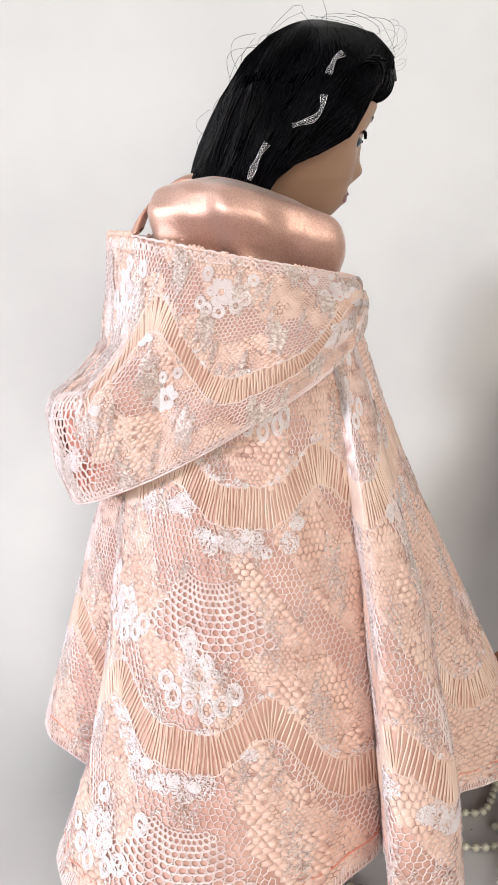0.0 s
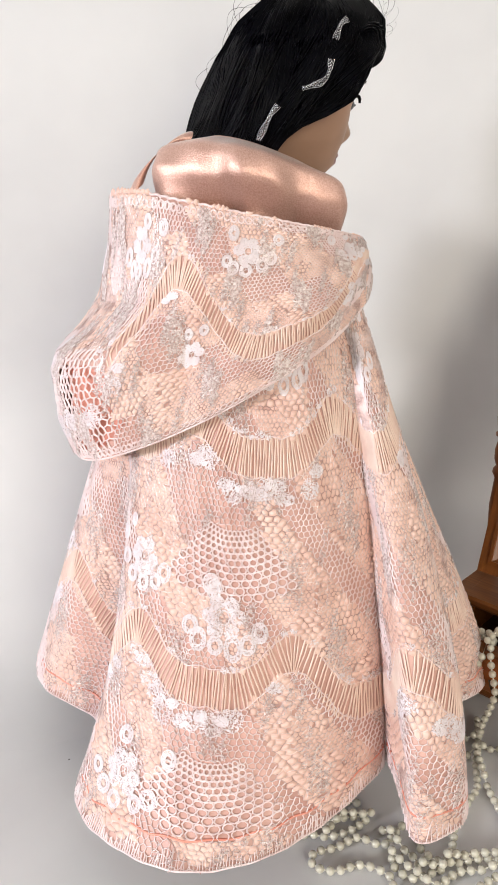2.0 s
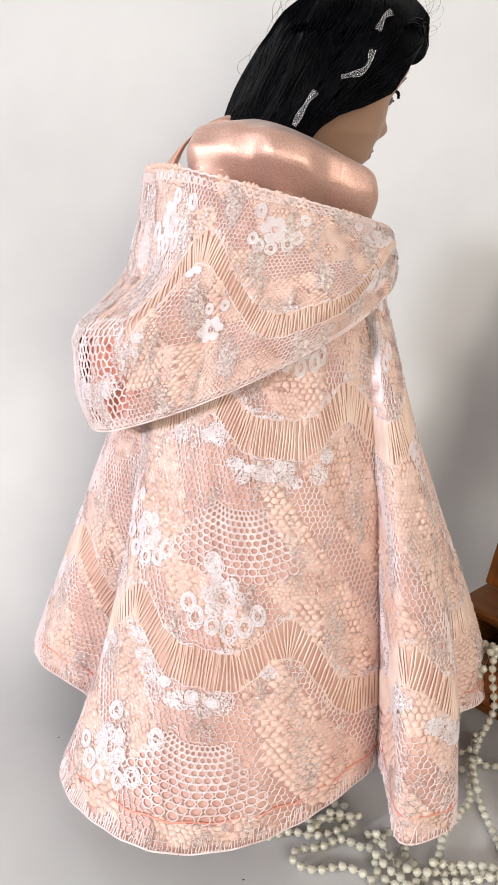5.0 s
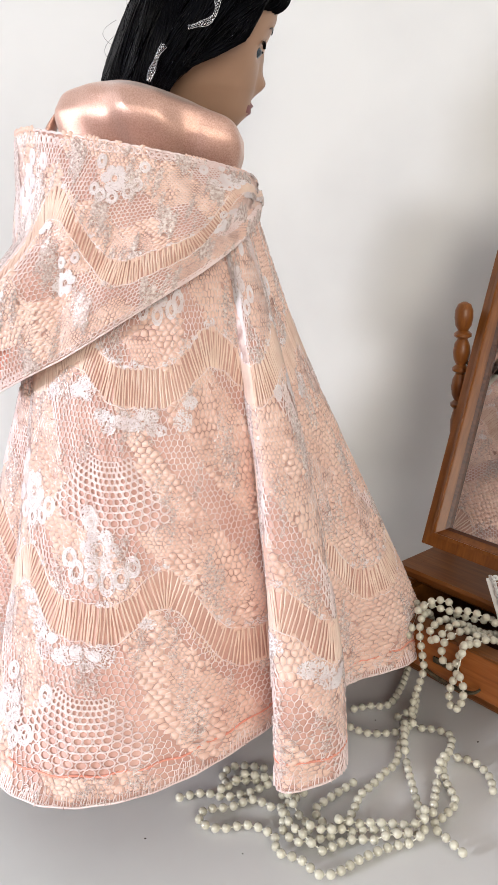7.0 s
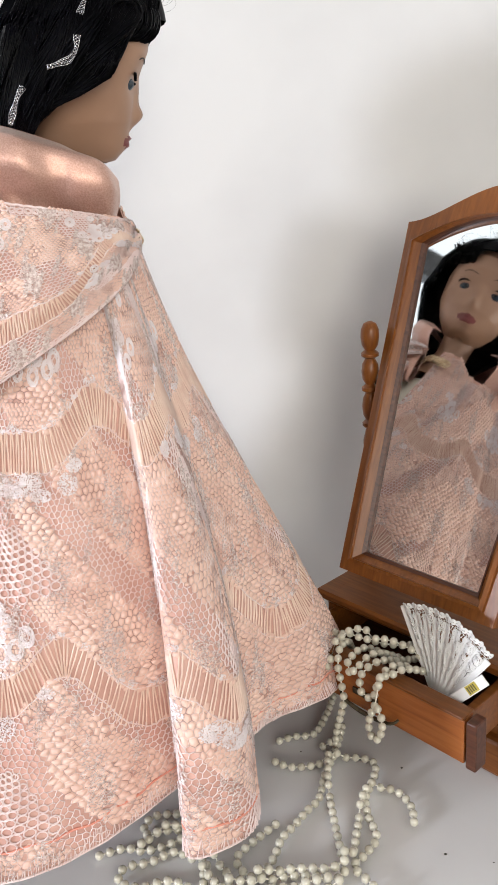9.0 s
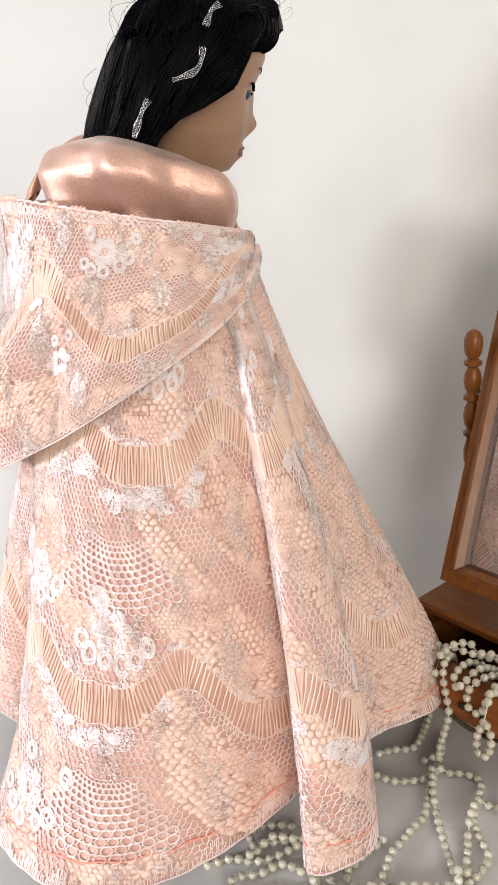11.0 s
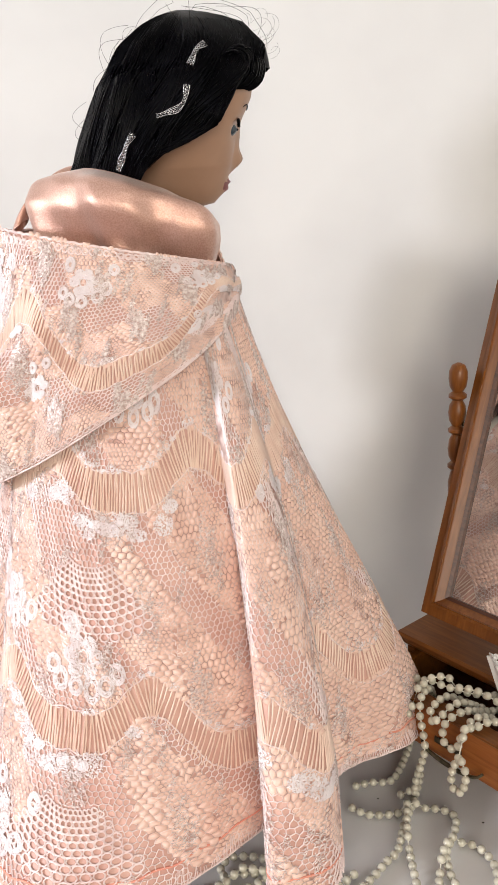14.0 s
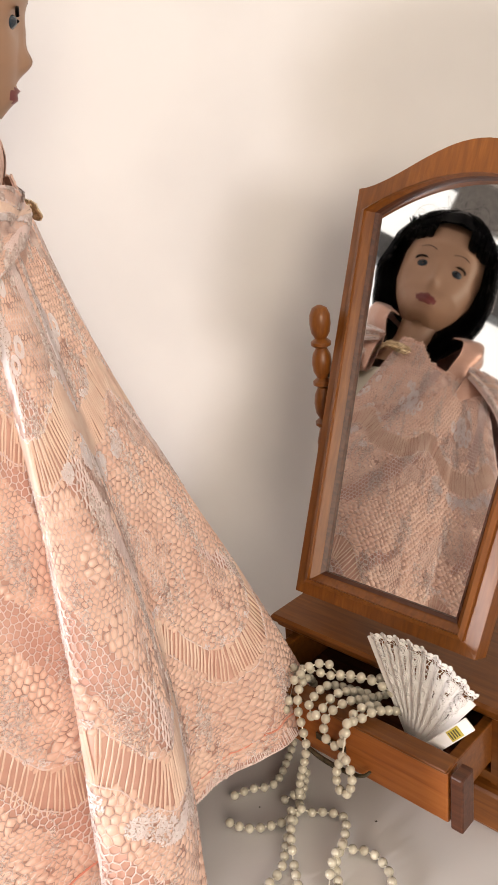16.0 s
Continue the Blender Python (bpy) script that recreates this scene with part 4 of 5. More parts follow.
def cape():
    c = tagged(new("hooded_cape"), "pink lace cape over peach satin, hood folded back, on a doll", "cape")
    c.location = (CX, CY, 0)
    shift = np.array([CX, CY, 0.0])

    def F(a, z):
        return cape_point(a, z) - shift

    def G(a, w):
        return hood_point(a, w) - shift

    v, q = sheet(F, A0, A1, 640, 110, lambda a, t: cape_top_z(a) + (cape_hem_z(a) - cape_top_z(a)) * t, 0.0009)
    lin = obj("lining", mesh_np("lining", v, q, M["lining"]), c, "smooth peach satin under the lace, darkened for shade in the gaps")
    rows = [(0.2554, -100, 40, 0.0095, 0.0), (0.1269, -112, 38, 0.0148, 0.0085)]
    fans, bl = [], []

    def cape_open(a, z):
        return (np.sin(math.pi * (a + 112) / 38 + math.pi / 2) ** 2 + 0.5 * np.sin(z * 60 + a * 0.1) > 0.62) & (a < -88) | (np.sin(a * 0.23 + z * 75) > 0.6)

    for k in range(-6, 6):
        d = 38 * k
        bl += [(-96 + d, 0.298, 0.0080, 5)]
        if k % 2 == 0 and k <= 0:
            fans += [(-108 + d, 0.198, 11.5, 0.026), (-110 + d, 0.076, 12.5, 0.024)]
            bl += [(-109 + d, 0.163, 0.0100, 6), (-131 + d, 0.186, 0.0085, 5), (-127 + d, 0.068, 0.0085, 5)]
    # the lace is laid by length along the cloth, not by angle
    fine = np.linspace(A0, A1, 4000)
    run = F(fine, 0.15 + 0 * fine)
    s = np.concatenate(([0], np.cumsum(np.linalg.norm(np.diff(run, axis=0), axis=1)))) / 0.0025
    s = s - np.interp(-110, fine, s) - 110

    def turn(u):
        return np.interp(u, s, fine)

    def FL(u, z):
        return F(turn(u), z)

    L = lace_lists(rows, s[0] + 0.5, s[-1] - 0.5, 0.02, TOPZ - 0.004, 0.0095, lambda u: cape_hem_z(turn(u)), 3, fans, bl, cape_open, ztop=lambda u: cape_top_z(turn(u)) - 0.004, scales=lambda u, z: (turn(u) > -47) & (np.sin(z * 70 + u * 0.12) > -0.35))
    lace_parts(FL, L, c, 0.0004)
    # hem: a rolled white edge and a gathered border
    a = np.arange(A0, A1, 0.5)
    pieces = [tube(F(a, cape_hem_z(a) - 0.0003), 0.0007, 6)]
    rng = np.random.default_rng(21)
    k = np.arange(A0, A1, 0.55)
    up = 0.006 + 0.003 * np.sin(k * 0.7)
    pieces.append(threads(F, k, cape_hem_z(k), k + rng.uniform(-0.5, 0.5, len(k)), cape_hem_z(k) + up, 0.00045, 0.0007, 0.0009))
    v, q = merged(pieces)
    obj("hem_border", mesh_np("hem_border", v, q, M["lace"]), c, "gathered lace border with a white rolled edge")
    stitch = F(a, cape_hem_z(a) + 0.0125 + 0.0006 * np.sin(a * 0.8))
    v, q = tube(stitch + normals(F, a, cape_hem_z(a) + 0.0125) * 0.0006, 0.0007, 5)
    obj("stitch_line", mesh_np("stitch_line", v, q, M["coral"]), c, "coral stitched fold above the hem")
    # hood
    v, q = sheet(G, HAZ[-1], HAZ[0], 260, 60, lambda a, t: 0.15 * (1 - t), 0.0009, lambda a, w: ((a + 152) / 17) ** 2 + ((w - 0.032) / 0.027) ** 2 < 1)
    hood = obj("hood", mesh_np("hood", v, q, M["lining"]), c, "hood of peach satin folded down the back")
    # sheet added inside the tail: its coral holds the glow of backlit satin
    pa, pw = np.meshgrid(np.linspace(-190, -128, 40), np.linspace(0.001, 0.075, 20), indexing="ij")
    pv = G(pa, pw) - normals(G, pa, pw) * (0.0025 + 0.006 * np.clip(1 - ((pa + 158) / 30) ** 2 - ((pw - 0.035) / 0.04) ** 2, 0, 1))[..., None]
    obj("hood_glow_sheet", mesh_np("hood_glow_sheet", pv, grid_quads(40, 20)[:, ::-1], M["coral"]), hood, "sheet added in the hood's tail, coral for the glow of backlit satin")
    hr = [(0.0648, -158, 66, 0.034, 0.0)]
    hb = [(-143 + 38 * k, 0.122, 0.0085, 5) for k in range(-4, 3)] + [(-120 + 47 * k, 0.052, 0.007, 0) for k in range(-3, 2)]
    L = lace_lists(hr, HAZ[-1] + 0.5, HAZ[0] - 0.5, 0.0, 0.149, 0.010, lambda a: 0.001 + 0 * a, 8, [], hb, lambda a, w: np.sin(a * 0.13 + w * 85) + 0.6 * np.sin(a * 0.31 - w * 50) > 0.35, wide=lambda a, w: (w < 0.066) & (np.abs(a + 164) < 24))
    lace_parts(G, L, hood, 0.0004)
    a = np.arange(HAZ[-1], HAZ[0], 0.4)
    wob = 0.0008 * np.abs(np.sin(a * 0.9))
    pieces = [tube(G(a, 0.1503 + wob), 0.0008, 6), tube(G(a, 0.0 + 0 * a), 0.0006, 6)]
    for x in np.arange(HAZ[-1] + 1, HAZ[0] - 1, 2.3):
        pieces.append(threads(G, *ring(x, 0.1458 + 0.0006 * math.sin(x * 3.1), 0.0021, 8, 1.15), 0.0010, 0.0009, 0.0006))
    for x in np.arange(HAZ[-1] + 1, HAZ[0] - 1, 1.7):
        pieces.append(threads(G, *ring(x, 0.0035, 0.0018, 7, 1.0), 0.0007, 0.0008, 0.0004))
    v, q = merged(pieces)
    obj("hood_edge", mesh_np("hood_edge", v, q, M["lace"]), hood, "looped lace edging of the hood")
    v, q = sheet(lambda a, w: hood_inside(a, w) - shift, HAZ[-1] + 1, HAZ[0] - 1, 300, 60, lambda a, t: t, 0.0007)
    obj("hood_lining", mesh_np("hood_lining", v, q, M["satin"]), hood, "shiny peach satin inside of the hood")
    fold = smooth_path([(0.033, 0.492, 0.377), (0.038, 0.494, 0.388), (0.048, 0.496, 0.399), (0.060, 0.498, 0.4055), (0.072, 0.50, 0.404)], 0.001) - shift
    t = np.linspace(0, 2 * math.pi, 10, endpoint=False)
    v = (fold[:, None] + np.stack([0.0050 * np.cos(t) + 0 * t, 0.009 * np.sin(t), 0.0044 * np.cos(t)], -1)[None]).reshape(-1, 3)
    g = np.arange(len(v)).reshape(len(fold), 10)
    g = np.hstack([g, g[:, :1]])
    q = np.stack([g[:-1, :-1], g[1:, :-1], g[1:, 1:], g[:-1, 1:]], -1).reshape(-1, 4)
    obj("satin_fold", mesh_np("satin_fold", v, q, M["satin"]), hood)
    # clasp at the throat
    rng = np.random.default_rng(11)
    pieces = []
    for k in range(38):
        t = np.linspace(0, 2 * math.pi, 14)
        y = rng.uniform(-0.020, 0.020)
        r0 = rng.uniform(0.0018, 0.0042)
        r1, az = 0.0470 + 0.001 * np.sin(t * 2), 0.92 + (y + r0 * np.cos(t)) / 0.047
        pc = np.stack([r1 * np.cos(az), r1 * np.sin(az), 0.345 - 0.25 * abs(y) + r0 * np.sin(t)], -1)
        pieces.append(tube(pc, 0.0007, 5))
    v, q = merged(pieces)
    obj("clasp", mesh_np("clasp", v, q, M["gold"]), c, "filigree gold clasp at the throat")


cape()


# ---- the dressing mirror ----
def vanity():
    w = tagged(new("dressing_mirror"), "small cherry-stained wooden dressing mirror with an open drawer, doll sized", "vanity mirror")
    w.matrix_world = pose(0.310, 0.466, 0, 0, 0, -48.5)
    # base cabinet: sides, back, bottom, open in front
    body = bmesh.new()
    box(-0.075, -0.069, 0.008, 0.112, 0.012, 0.0715, bm=body)
    box(0.069, 0.075, 0.008, 0.112, 0.012, 0.0715, bm=body)
    box(-0.069, 0.069, 0.106, 0.112, 0.012, 0.0715, bm=body)
    box(-0.069, 0.069, 0.008, 0.106, 0.028, 0.034, bm=body)
    part("body", body, M["wood"], w)
    part("plinth", box(-0.081, 0.081, 0.002, 0.116, 0.0, 0.027, 0.003), M["wood"], w)
    # moulded top with a stepped edge
    prof = [(0.0, 0.0), (0.006, 0.0), (0.009, 0.003), (0.0095, 0.0055), (0.012, 0.007), (0.0125, 0.0095), (0.011, 0.0115), (0.0, 0.0115)]
    pts = [(-0.0675, 0.0125), (0.0675, 0.0125), (0.0675, 0.1035), (-0.0675, 0.1035)]
    outs = [(-1, -1), (1, -1), (1, 1), (-1, 1)]
    bm = sweep(prof, [((x, y, 0.0712), (ox, oy, 0), (0, 0, 1)) for (x, y), (ox, oy) in zip(pts, outs)], True)
    box(-0.0676, 0.0676, 0.0124, 0.1036, 0.0715, 0.0826, bm=bm)
    part("top", bm, M["wood"], w)
    # two turned posts
    for sx in (-1, 1):
        prof = [(0.0065, 0.0), (0.0065, 0.012), (0.0040, 0.016), (0.0052, 0.03), (0.0060, 0.05), (0.0040, 0.074), (0.0064, 0.0785), (0.0058, 0.0815), (0.0038, 0.0840), (0.0058, 0.090), (0.0060, 0.098), (0.0038, 0.1070), (0.0066, 0.1095), (0.0066, 0.1115), (0.0038, 0.1140),
                (0.0060, 0.1180), (0.0068, 0.1240), (0.0060, 0.1300), (0.0038, 0.1345), (0.0068, 0.1365), (0.0068, 0.1385), (0.0038, 0.1410), (0.0062, 0.1450), (0.0070, 0.1505), (0.0062, 0.1560), (0.0038, 0.1600), (0.0070, 0.1620), (0.0070, 0.1640), (0.0040, 0.1662), (0.0064, 0.1700), (0.0073, 0.1755), (0.0070, 0.1810), (0.0050, 0.1852), (0.0014, 0.1870)]
        bm = lathe([(r * 0.92, z) for r, z in prof], 24)
        bmesh.ops.translate(bm, verts=bm.verts, vec=(sx * 0.080, 0.066, 0.0815))
        part("post", bm, M["woodup"], w, smooth=True)
    # drawer, pulled out
    d = new("drawer")
    d.parent = w
    d.location = (0, 0, 0)
    fr = box(-0.078, 0.0705, -0.040, -0.030, 0.041, 0.069, 0.0012)
    for v in fr.verts:
        v.co.y += (0.067 - v.co.z) * -0.10
        v.co.x *= 1 + (0.067 - v.co.z) * 1.0
    part("drawer_front", fr, M["woodlight"], d, "honey-coloured front, its bevelled end darkened as if in shade")
    # the shadow on the end face is put into its wood colour
    end = box(0.0722, 0.0790, -0.0415, -0.0300, 0.0405, 0.0700, 0.0010)
    for v in end.verts:
        v.co.y += (0.067 - v.co.z) * -0.10
        v.co.x += (0.067 - v.co.z) * 0.075
    part("drawer_end", end, M["wooddark_shade"], d, "end grain, darkened as if in shade")
    part("drawer_lip", box(-0.0785, 0.0700, -0.0412, -0.0290, 0.0688, 0.0710, 0.0008), M["wood"], d)
    for sx in (-1, 1):
        part("drawer_side", box(sx * 0.066 - 0.003, sx * 0.066 + 0.003, -0.031, 0.060, 0.0415, 0.068, 0.0008), M["wood"], d)
    # drawer bottom and back: darker wood carries the shade inside the drawer
    part("drawer_bottom", box(-0.063, 0.063, -0.0305, 0.060, 0.0415, 0.044), M["wooddark_shade"], d)
    part("drawer_back", box(-0.063, 0.063, 0.056, 0.060, 0.044, 0.064), M["wooddark_shade"], d)
    # bronze pull: a plate and a drooping bail
    bm = bmesh.new()
    box(-0.010, 0.010, -0.0432, -0.0420, 0.0505, 0.0545, bm=bm)
    part("pull_plate", bm, M["bronze"], d)
    path = smooth_path([(-0.02, -0.0445, 0.053), (-0.014, -0.0475, 0.047), (0.0, -0.049, 0.045), (0.016, -0.048, 0.0445), (0.024, -0.0465, 0.046), (0.028, -0.0445, 0.050)], 0.001)
    v, q = tube(path, 0, 8, 0.0008 + 0.0007 * np.sin(np.linspace(0, 3.1, len(path))))
    obj("drawer_pull", mesh_np("drawer_pull", v, q, M["bronze"]), d, "dark bronze drooping pull")
    # swinging mirror, leaning back
    m = new("mirror_frame")
    m.parent = w
    m.matrix_basis = pose(-0.001, 0.0085, 0.1025, -24, 0, 0)
    H0, H1, W0, W1 = 0.0, 0.2510, 0.0605, 0.0760
    PEAK = 0.2770

    def outline(inset, n=30):
        """The frame's outline: flared sides, an arched crest with drooping shoulders."""
        w0, w1 = W0 - inset, W1 - inset
        pts = [(-w0, H0 + inset), (w0, H0 + inset)]
        if inset == 0:
            pts.append((w1, H1))
            for i in range(1, n):
                u = 1 - 2 * i / n
                pts.append((w1 * u, H1 + (PEAK - H1) * (0.5 + 0.5 * math.cos(math.pi * u)) ** 0.85))
            pts.append((-w1, H1))
        else:
            top = H1 - 0.0145
            pts.append((w1, top))
            for i in range(1, n):
                u = 1 - 2 * i / n
                pts.append((w1 * u, top + 0.0195 * (1 - u * u)))
            pts.append((-w1, top))
        return pts

    def ring_part(name, o, i, y0, y1, y2, y3, mat, label=""):
        """A band between two outlines; y0..y3: front at the outside, front at the inside, back inside, back outside."""
        bm = bmesh.new()
        n = len(o)
        R = [[bm.verts.new((x, y, z)) for x, z in pts] for pts, y in ((o, y0), (i, y1), (i, y2), (o, y3))]
        for a, b in ((0, 1), (1, 2), (2, 3), (3, 0)):
            for k in range(n):
                bm.faces.new((R[a][k], R[a][(k + 1) % n], R[b][(k + 1) % n], R[b][k]))
        return part(name, bm, mat, m, label)

    o0, o1, o2, o3, o4 = outline(0), outline(0.0075), outline(0.010), outline(0.0145), outline(0.0165)
    ring_part("rail", o0, o1, -0.003, -0.004, 0.010, 0.010, M["woodup"])
    ring_part("moulding", o1, o2, -0.0065, -0.0075, 0.009, 0.009, M["woodup"])
    ring_part("inner_moulding", o2, o3, -0.0050, -0.0010, 0.008, 0.008, M["woodup"])
    ring_part("bead", o3, o4, -0.0016, 0.0004, 0.007, 0.007, M["wooddark_shade"])
    bm = bmesh.new()
    a = [bm.verts.new((x, 0.0022, z)) for x, z in outline(0.0160)]
    b = [bm.verts.new((x, 0.0046, z)) for x, z in outline(0.0160)]
    bm.faces.new(a[::-1])
    bm.faces.new(b)
    for k in range(len(a)):
        bm.faces.new((a[k], a[(k + 1) % len(a)], b[(k + 1) % len(a)], b[k]))
    part("mirror_glass", bm, M["mirror"], m, "clear silvered glass")
    bm = bmesh.new()
    a = [bm.verts.new((x, 0.0102, z)) for x, z in outline(0.004)]
    b = [bm.verts.new((x, 0.0122, z)) for x, z in outline(0.004)]
    bm.faces.new(a[::-1])
    bm.faces.new(b)
    for k in range(len(a)):
        bm.faces.new((a[k], a[(k + 1) % len(a)], b[(k + 1) % len(a)], b[k]))
    part("backboard", bm, M["wooddark_shade"], m)
    for sx in (-1, 1):
        bm = lathe([(0.0016, 0), (0.0016, 0.008)], 12)
        bmesh.ops.rotate(bm, verts=bm.verts, matrix=Matrix.Rotation(radians(90), 3, "Y"))
        bmesh.ops.translate(bm, verts=bm.verts, vec=(0.0665 if sx > 0 else -0.0745, 0.004, 0.135))
        part("pivot", bm, M["bronze"], m)
    return w


vanity()
VAN = pose(0.310, 0.466, 0, 0, 0, -48.5)


# ---- lace fan in the drawer ----
def fan():
    f = tagged(new("lace_fan"), "half-open white lace folding fan, standing in the drawer", "fan")
    f.matrix_world = VAN @ pose(0.037, -0.018, 0.046, -4, 0, 0)
    rng = np.random.default_rng(2)
    n, reach = 9, 0.068
    ang = [radians(a) for a in np.linspace(-27, 33, n)]
    for k, a in enumerate(ang):
        bm = box(-0.0025 if k else -0.0032, 0.0025 if k else 0.0032, -0.0007, 0.0007, -0.002, reach * (0.93 if k else 1.0), 0.0005)
        bmesh.ops.rotate(bm, verts=bm.verts, matrix=Matrix.Rotation(a, 3, "Y"))
        bmesh.ops.translate(bm, verts=bm.verts, vec=(0, -0.0011 * k + 0.004, 0))
        part("stick", bm, M["fan_white"], f)
    for k in range(n - 1):
        # each leaf: a strip of lace netting folded once between two sticks
        pieces = []
        a0, a1 = ang[k], ang[k + 1]
        y0, y1 = -0.0011 * k + 0.0036, -0.0011 * (k + 1) + 0.0036

        def place(u, r):
            a = a0 + (a1 - a0) * u
            fold = -0.0025 * (1 - np.abs(2 * u - 1)) * (r / reach)
            return np.stack([np.sin(a) * r, y0 + (y1 - y0) * u + fold, np.cos(a) * r], -1)

        for u in np.linspace(0, 1, 6):
            r = np.linspace(0.024, reach, 14)
            pieces.append(tube(place(np.clip(u + 0.09 * np.sin(r * 900), 0, 1), r), 0.00022, 3))
        for r0 in np.linspace(0.024, reach, 16):
            u = np.linspace(0, 1, 7)
            pieces.append(tube(place(u, r0 + 0.0008 * np.sin(u * 14)), 0.00022, 3))
        for b in range(3):
            cr, cu = rng.uniform(0.036, reach - 0.004), rng.uniform(0.3, 0.7)
            for q in (0.35, 0.7, 1.0):
                t = np.linspace(0, 2 * math.pi, 14)
                pieces.append(tube(place(np.clip(cu + 0.33 * q * np.cos(t), 0, 1), cr + 0.0034 * q * np.sin(t)), 0.0005, 3))
        for e in np.linspace(0, 1, 4):
            t = np.linspace(0, 2 * math.pi, 10)
            for q in (0.6, 1.0):
                pieces.append(tube(place(np.clip(e + 0.15 * q * np.cos(t), 0, 1), reach + 0.0015 * q * np.sin(t)), 0.0006, 4))
        v, q = merged(pieces)
        leaf = obj("leaf", mesh_np("leaf", v, q, M["fan_lace"]), f, "white lace with flowers and a scalloped edge")
    guard = box(-0.0036, 0.0036, -0.0008, 0.0008, -0.001, 0.056, 0.0006)
    bmesh.ops.rotate(guard, verts=guard.verts, matrix=Matrix.Rotation(radians(40), 3, "Y"))
    bmesh.ops.translate(guard, verts=guard.verts, vec=(0, -0.0085, 0))
    part("guard", guard, M["fan_white"], f)
    st = box(-0.0028, 0.0028, -0.00012, 0.00012, 0.040, 0.049)
    bmesh.ops.rotate(st, verts=st.verts, matrix=Matrix.Rotation(radians(40), 3, "Y"))
    bmesh.ops.translate(st, verts=st.verts, vec=(0, -0.0096, 0))
    sticker = part("sticker", st, M["sticker"], f, "small gold sticker with dark print")
    for k in range(4):
        bar = box(-0.0020, 0.0020, -0.00008, 0.00008, 0.0412 + 0.0018 * k, 0.0420 + 0.0018 * k)
        bmesh.ops.rotate(bar, verts=bar.verts, matrix=Matrix.Rotation(radians(40), 3, "Y"))
        bmesh.ops.translate(bar, verts=bar.verts, vec=(0, -0.0099, 0))
        part("print_bar", bar, M["ink"], sticker)


fan()


# ---- crumbs on the cloth ----
def crumbs():
    rng = np.random.default_rng(4)
    for x, y in ((-0.052, 0.53), (-0.03, 0.46), (0.31, 0.36), (0.335, 0.352), (0.345, 0.345), (0.236, 0.452), (0.30, 0.43), (0.15, 0.335), (0.02, 0.30), (0.095, 0.345)):
        bm = bmesh.new()
        bmesh.ops.create_icosphere(bm, subdivisions=1, radius=rng.uniform(0.0004, 0.0008))
        bmesh.ops.scale(bm, verts=bm.verts, vec=(1.2, 0.8, 0.6))
        ob = part("crumb", bm, M["crumb"], None)
        ob.location = (x, y, 0.0003)
        tagged(ob, "tiny dark crumb on the white cloth", "crumb", "crumbs")


crumbs()


# ---- pearl ropes ----
def bead_mesh():
    bm = bmesh.new()
    bmesh.ops.create_icosphere(bm, subdivisions=3, radius=0.0026)
    me = bpy.data.meshes.new("pearl")
    bm.to_mesh(me)
    bm.free()
    me.materials.append(M["pearl"])
    me.polygons.foreach_set("use_smooth", np.full(len(me.polygons), True))
    return me


PEARL = bead_mesh()
LAID = []


def rope(name, lines, label, m=None, floor=True):
    c = tagged(new(name), label, "necklace", "ropes of pearls")
    first = np.array(lines[0][0], float)
    loc = (first[0], first[1], 0) if m is None else tuple(m @ Vector(lines[0][0]))
    c.location = loc
    strings = []
    for pts in lines:
        p = [(q[0], q[1], q[2] if len(q) > 2 else 0.003) for q in pts]
        path = smooth_path(p, 0.0062)
        if m is not None:
            path = np.array([m @ Vector(q) for q in path])
        for k in range(len(path)):
            # a bead that would run into one lying there rests on top of it
            if floor:
                for other in LAID:
                    d = path[k] - other
                    if abs(d[2]) < 0.0058 and np.hypot(d[0], d[1]) < 0.0052:
                        path[k, 2] = other[2] + math.sqrt(max(0.006 ** 2 - d[0] ** 2 - d[1] ** 2, 0))
        LAID.extend([q.copy() for q in path])
        for q in path:
            b = new("pearl", PEARL)
            b.parent = c
            b.location = Vector(q) - Vector(loc)
        strings.append(tube(path - np.array(loc), 0.00045, 5))
    v, q = merged(strings)
    obj("string", mesh_np("string", v, q, M["string"]), c, "thin white knotted string")


rope("pearl_rope", [
    [(0.267, 0.471), (0.262, 0.455), (0.256, 0.440), (0.249, 0.425), (0.243, 0.406), (0.234, 0.396), (0.227, 0.387), (0.218, 0.377), (0.212, 0.363), (0.203, 0.351), (0.195, 0.355), (0.191, 0.365), (0.200, 0.375), (0.215, 0.388)],
    [(0.267, 0.510), (0.259, 0.488), (0.247, 0.466), (0.232, 0.464), (0.217, 0.459)],
    [(0.218, 0.441), (0.228, 0.435), (0.243, 0.435), (0.266, 0.440), (0.282, 0.434), (0.280, 0.420), (0.272, 0.404), (0.271, 0.389), (0.273, 0.373), (0.265, 0.362), (0.257, 0.354), (0.262, 0.345), (0.270, 0.333)],
], "long rope of cream pearls looped loosely on the cloth")
rope("pearl_rope", [
    [(0.297, 0.382), (0.298, 0.394), (0.292, 0.407), (0.279, 0.411), (0.269, 0.399), (0.262, 0.377), (0.256, 0.355)],
    [(0.252, 0.431), (0.250, 0.414), (0.250, 0.391), (0.251, 0.363), (0.252, 0.353), (0.245, 0.346), (0.232, 0.350), (0.216, 0.350), (0.197, 0.345), (0.181, 0.341), (0.172, 0.350), (0.174, 0.362)],
], "rope of cream pearls lying in loops beside the mirror stand")
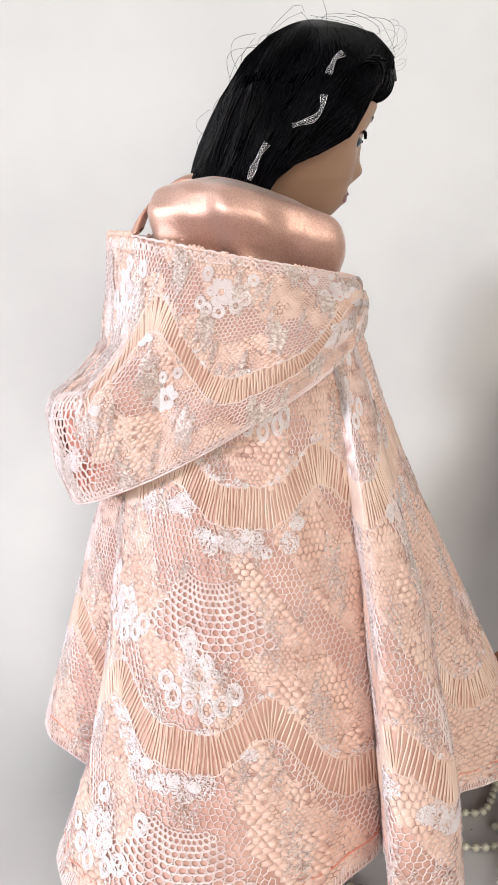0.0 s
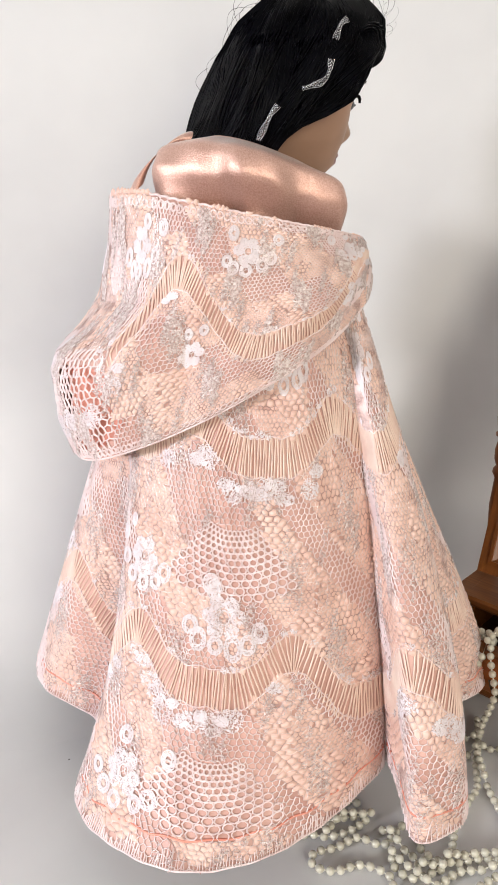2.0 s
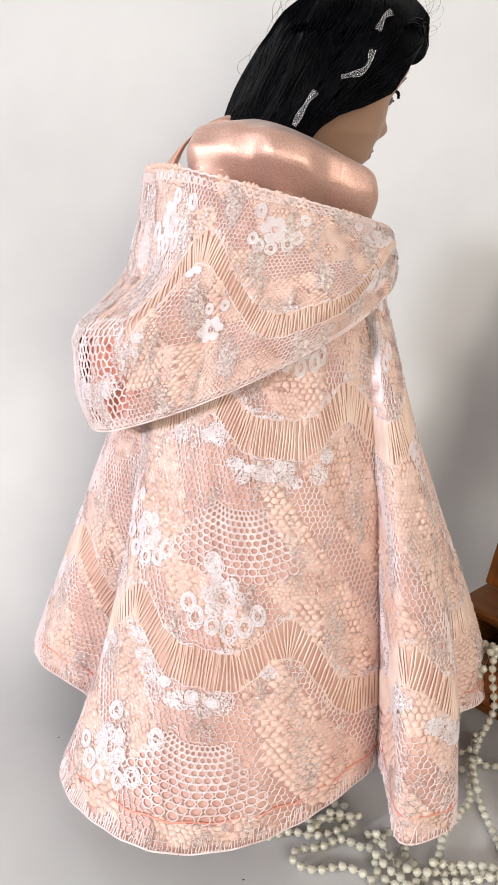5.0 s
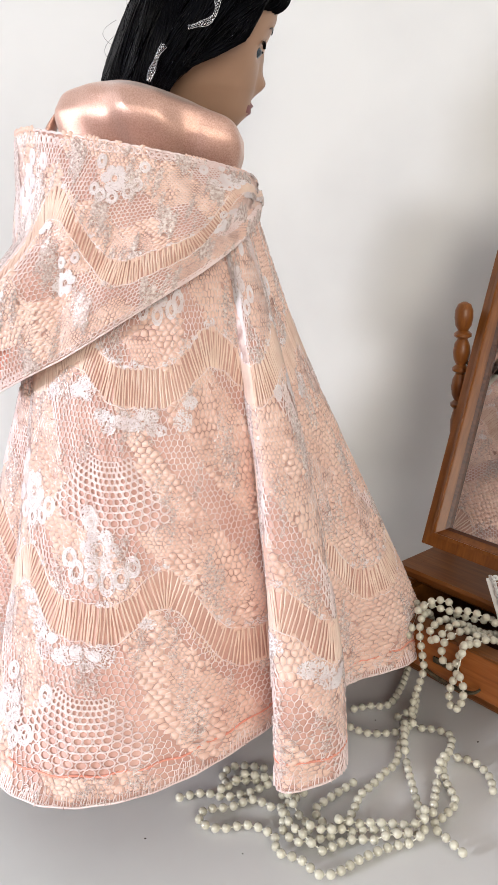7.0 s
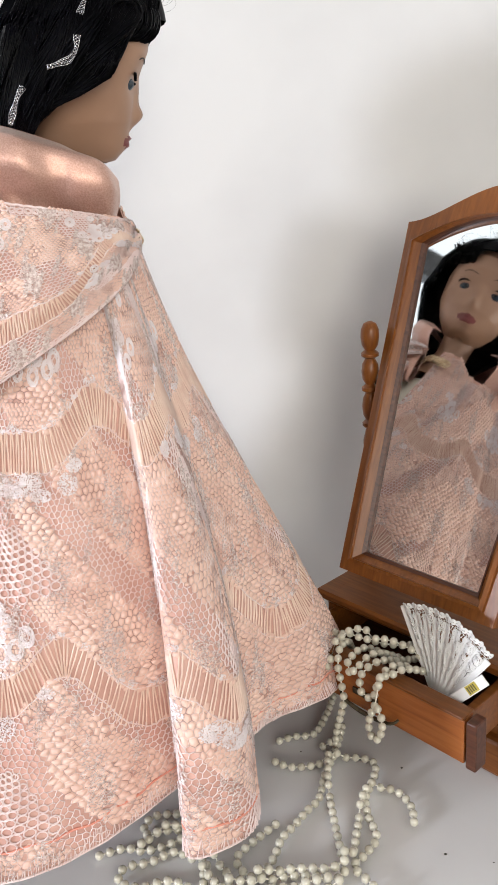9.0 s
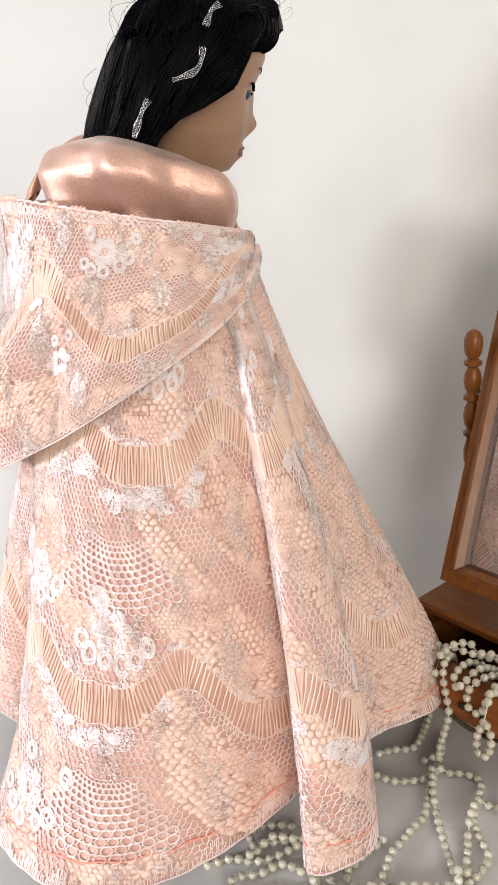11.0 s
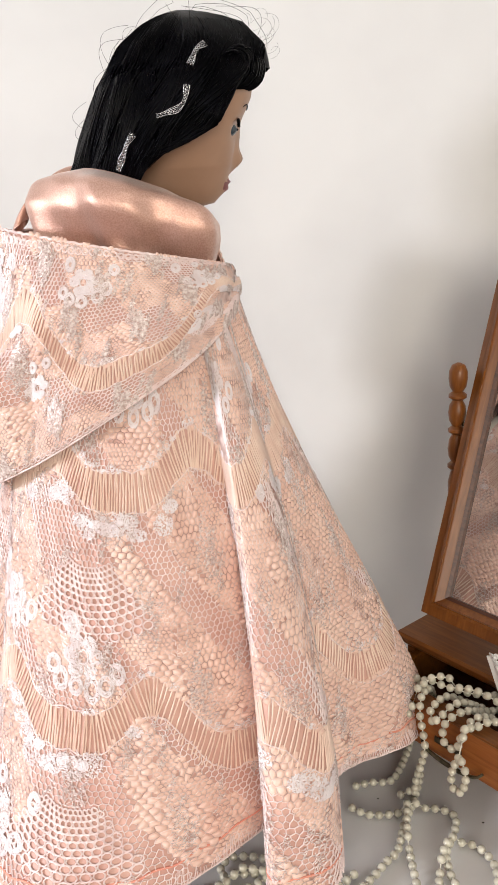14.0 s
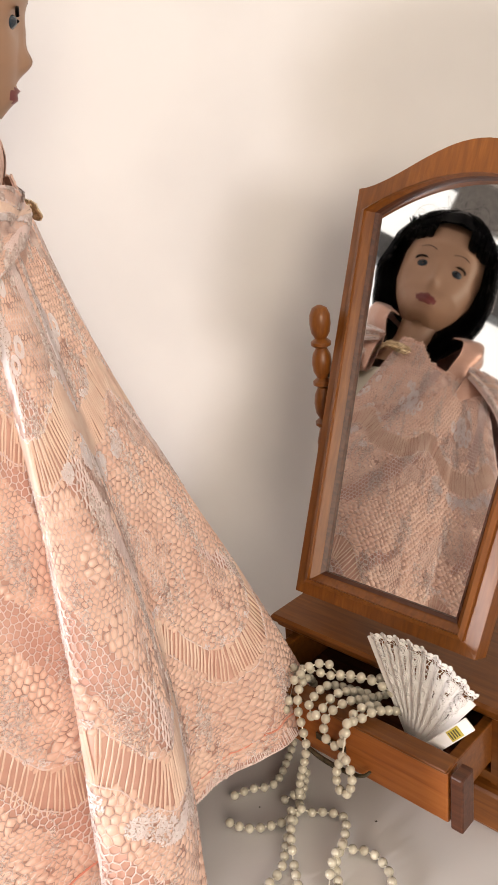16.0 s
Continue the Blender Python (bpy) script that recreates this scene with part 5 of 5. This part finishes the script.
rope("pearl_rope", [
    [(0.247, 0.342), (0.230, 0.338), (0.214, 0.330), (0.201, 0.321), (0.191, 0.319), (0.181, 0.329), (0.169, 0.334), (0.167, 0.345), (0.153, 0.353), (0.137, 0.350), (0.125, 0.355), (0.127, 0.364), (0.142, 0.367), (0.155, 0.373), (0.169, 0.366), (0.179, 0.374), (0.188, 0.382)],
    [(0.111, 0.374), (0.125, 0.378), (0.138, 0.375), (0.153, 0.379), (0.165, 0.388), (0.151, 0.389), (0.136, 0.388), (0.139, 0.400), (0.151, 0.402), (0.165, 0.399)],
], "rope of cream pearls heaped under the cape's hem")
rope("pearl_rope", [
    [(0.172, 0.356), (0.178, 0.347), (0.186, 0.338), (0.193, 0.335), (0.201, 0.339), (0.209, 0.343), (0.221, 0.343), (0.234, 0.342), (0.246, 0.344)],
    [(0.203, 0.348), (0.210, 0.350), (0.219, 0.352), (0.232, 0.351), (0.244, 0.350), (0.253, 0.354)],
    [(0.172, 0.377), (0.180, 0.363), (0.186, 0.354), (0.187, 0.344), (0.197, 0.345), (0.203, 0.341)],
    [(0.136, 0.375), (0.141, 0.381), (0.150, 0.388), (0.160, 0.386), (0.169, 0.389)],
], "rope of cream pearls tangled with others in front of the cape")
rope("pearl_rope", [
    [(0.0090, 0.0040, 0.0605), (0.0070, -0.0160, 0.0685), (0.0046, -0.0340, 0.0760), (-0.0005, -0.0445, 0.0705), (-0.0010, -0.0465, 0.0596), (0.0050, -0.0465, 0.0558), (0.0106, -0.0460, 0.0609), (0.0120, -0.0440, 0.0708), (0.0140, -0.0330, 0.0760), (0.0170, -0.0160, 0.0685)],
    [(0.0270, -0.0060, 0.0625), (0.0230, -0.0260, 0.0745), (0.0195, -0.0360, 0.0760), (0.0157, -0.0455, 0.0705), (0.0150, -0.0470, 0.0635), (0.0142, -0.0505, 0.0571), (0.0105, -0.0510, 0.0470), (0.0095, -0.0510, 0.0377), (0.0125, -0.0510, 0.0310), (0.0167, -0.0510, 0.0335), (0.0198, -0.0510, 0.0425), (0.0186, -0.0510, 0.0526), (0.0155, -0.0515, 0.0573)],
    [(-0.0330, -0.0160, 0.0605), (-0.0280, -0.0260, 0.0725), (-0.0245, -0.0380, 0.0750), (-0.0196, -0.0460, 0.0685), (-0.0162, -0.0475, 0.0585), (-0.0127, -0.0490, 0.0475), (-0.0143, -0.0500, 0.0355), (-0.0184, -0.0500, 0.0205), (-0.0215, -0.0500, 0.0030), (-0.0330, -0.0540, 0.0030)],
    [(-0.0080, -0.0060, 0.0605), (-0.0141, -0.0260, 0.0735), (-0.0128, -0.0440, 0.0725), (-0.0085, -0.0460, 0.0665), (-0.0054, -0.0445, 0.0725), (-0.0030, -0.0280, 0.0755), (0.0010, -0.0060, 0.0625)],
    [(-0.0415, -0.0240, 0.0675), (-0.0300, -0.0260, 0.0765), (-0.0152, -0.0220, 0.0785), (-0.0008, -0.0180, 0.0815), (0.0106, -0.0140, 0.0795), (0.0210, -0.0100, 0.0725), (0.0270, -0.0060, 0.0585), (0.0330, -0.0080, 0.0485), (0.0430, -0.0110, 0.0425)],
    [(-0.0370, -0.0280, 0.0745), (-0.0390, -0.0445, 0.0715), (-0.0360, -0.0460, 0.0625), (-0.0300, -0.0460, 0.0605), (-0.0270, -0.0450, 0.0685), (-0.0250, -0.0300, 0.0770), (-0.0150, -0.0160, 0.0725), (-0.0030, -0.0020, 0.0685), (0.0090, 0.0000, 0.0725), (0.0190, 0.0000, 0.0665)],
], "ropes of cream pearls spilling over the open drawer's front", VAN)
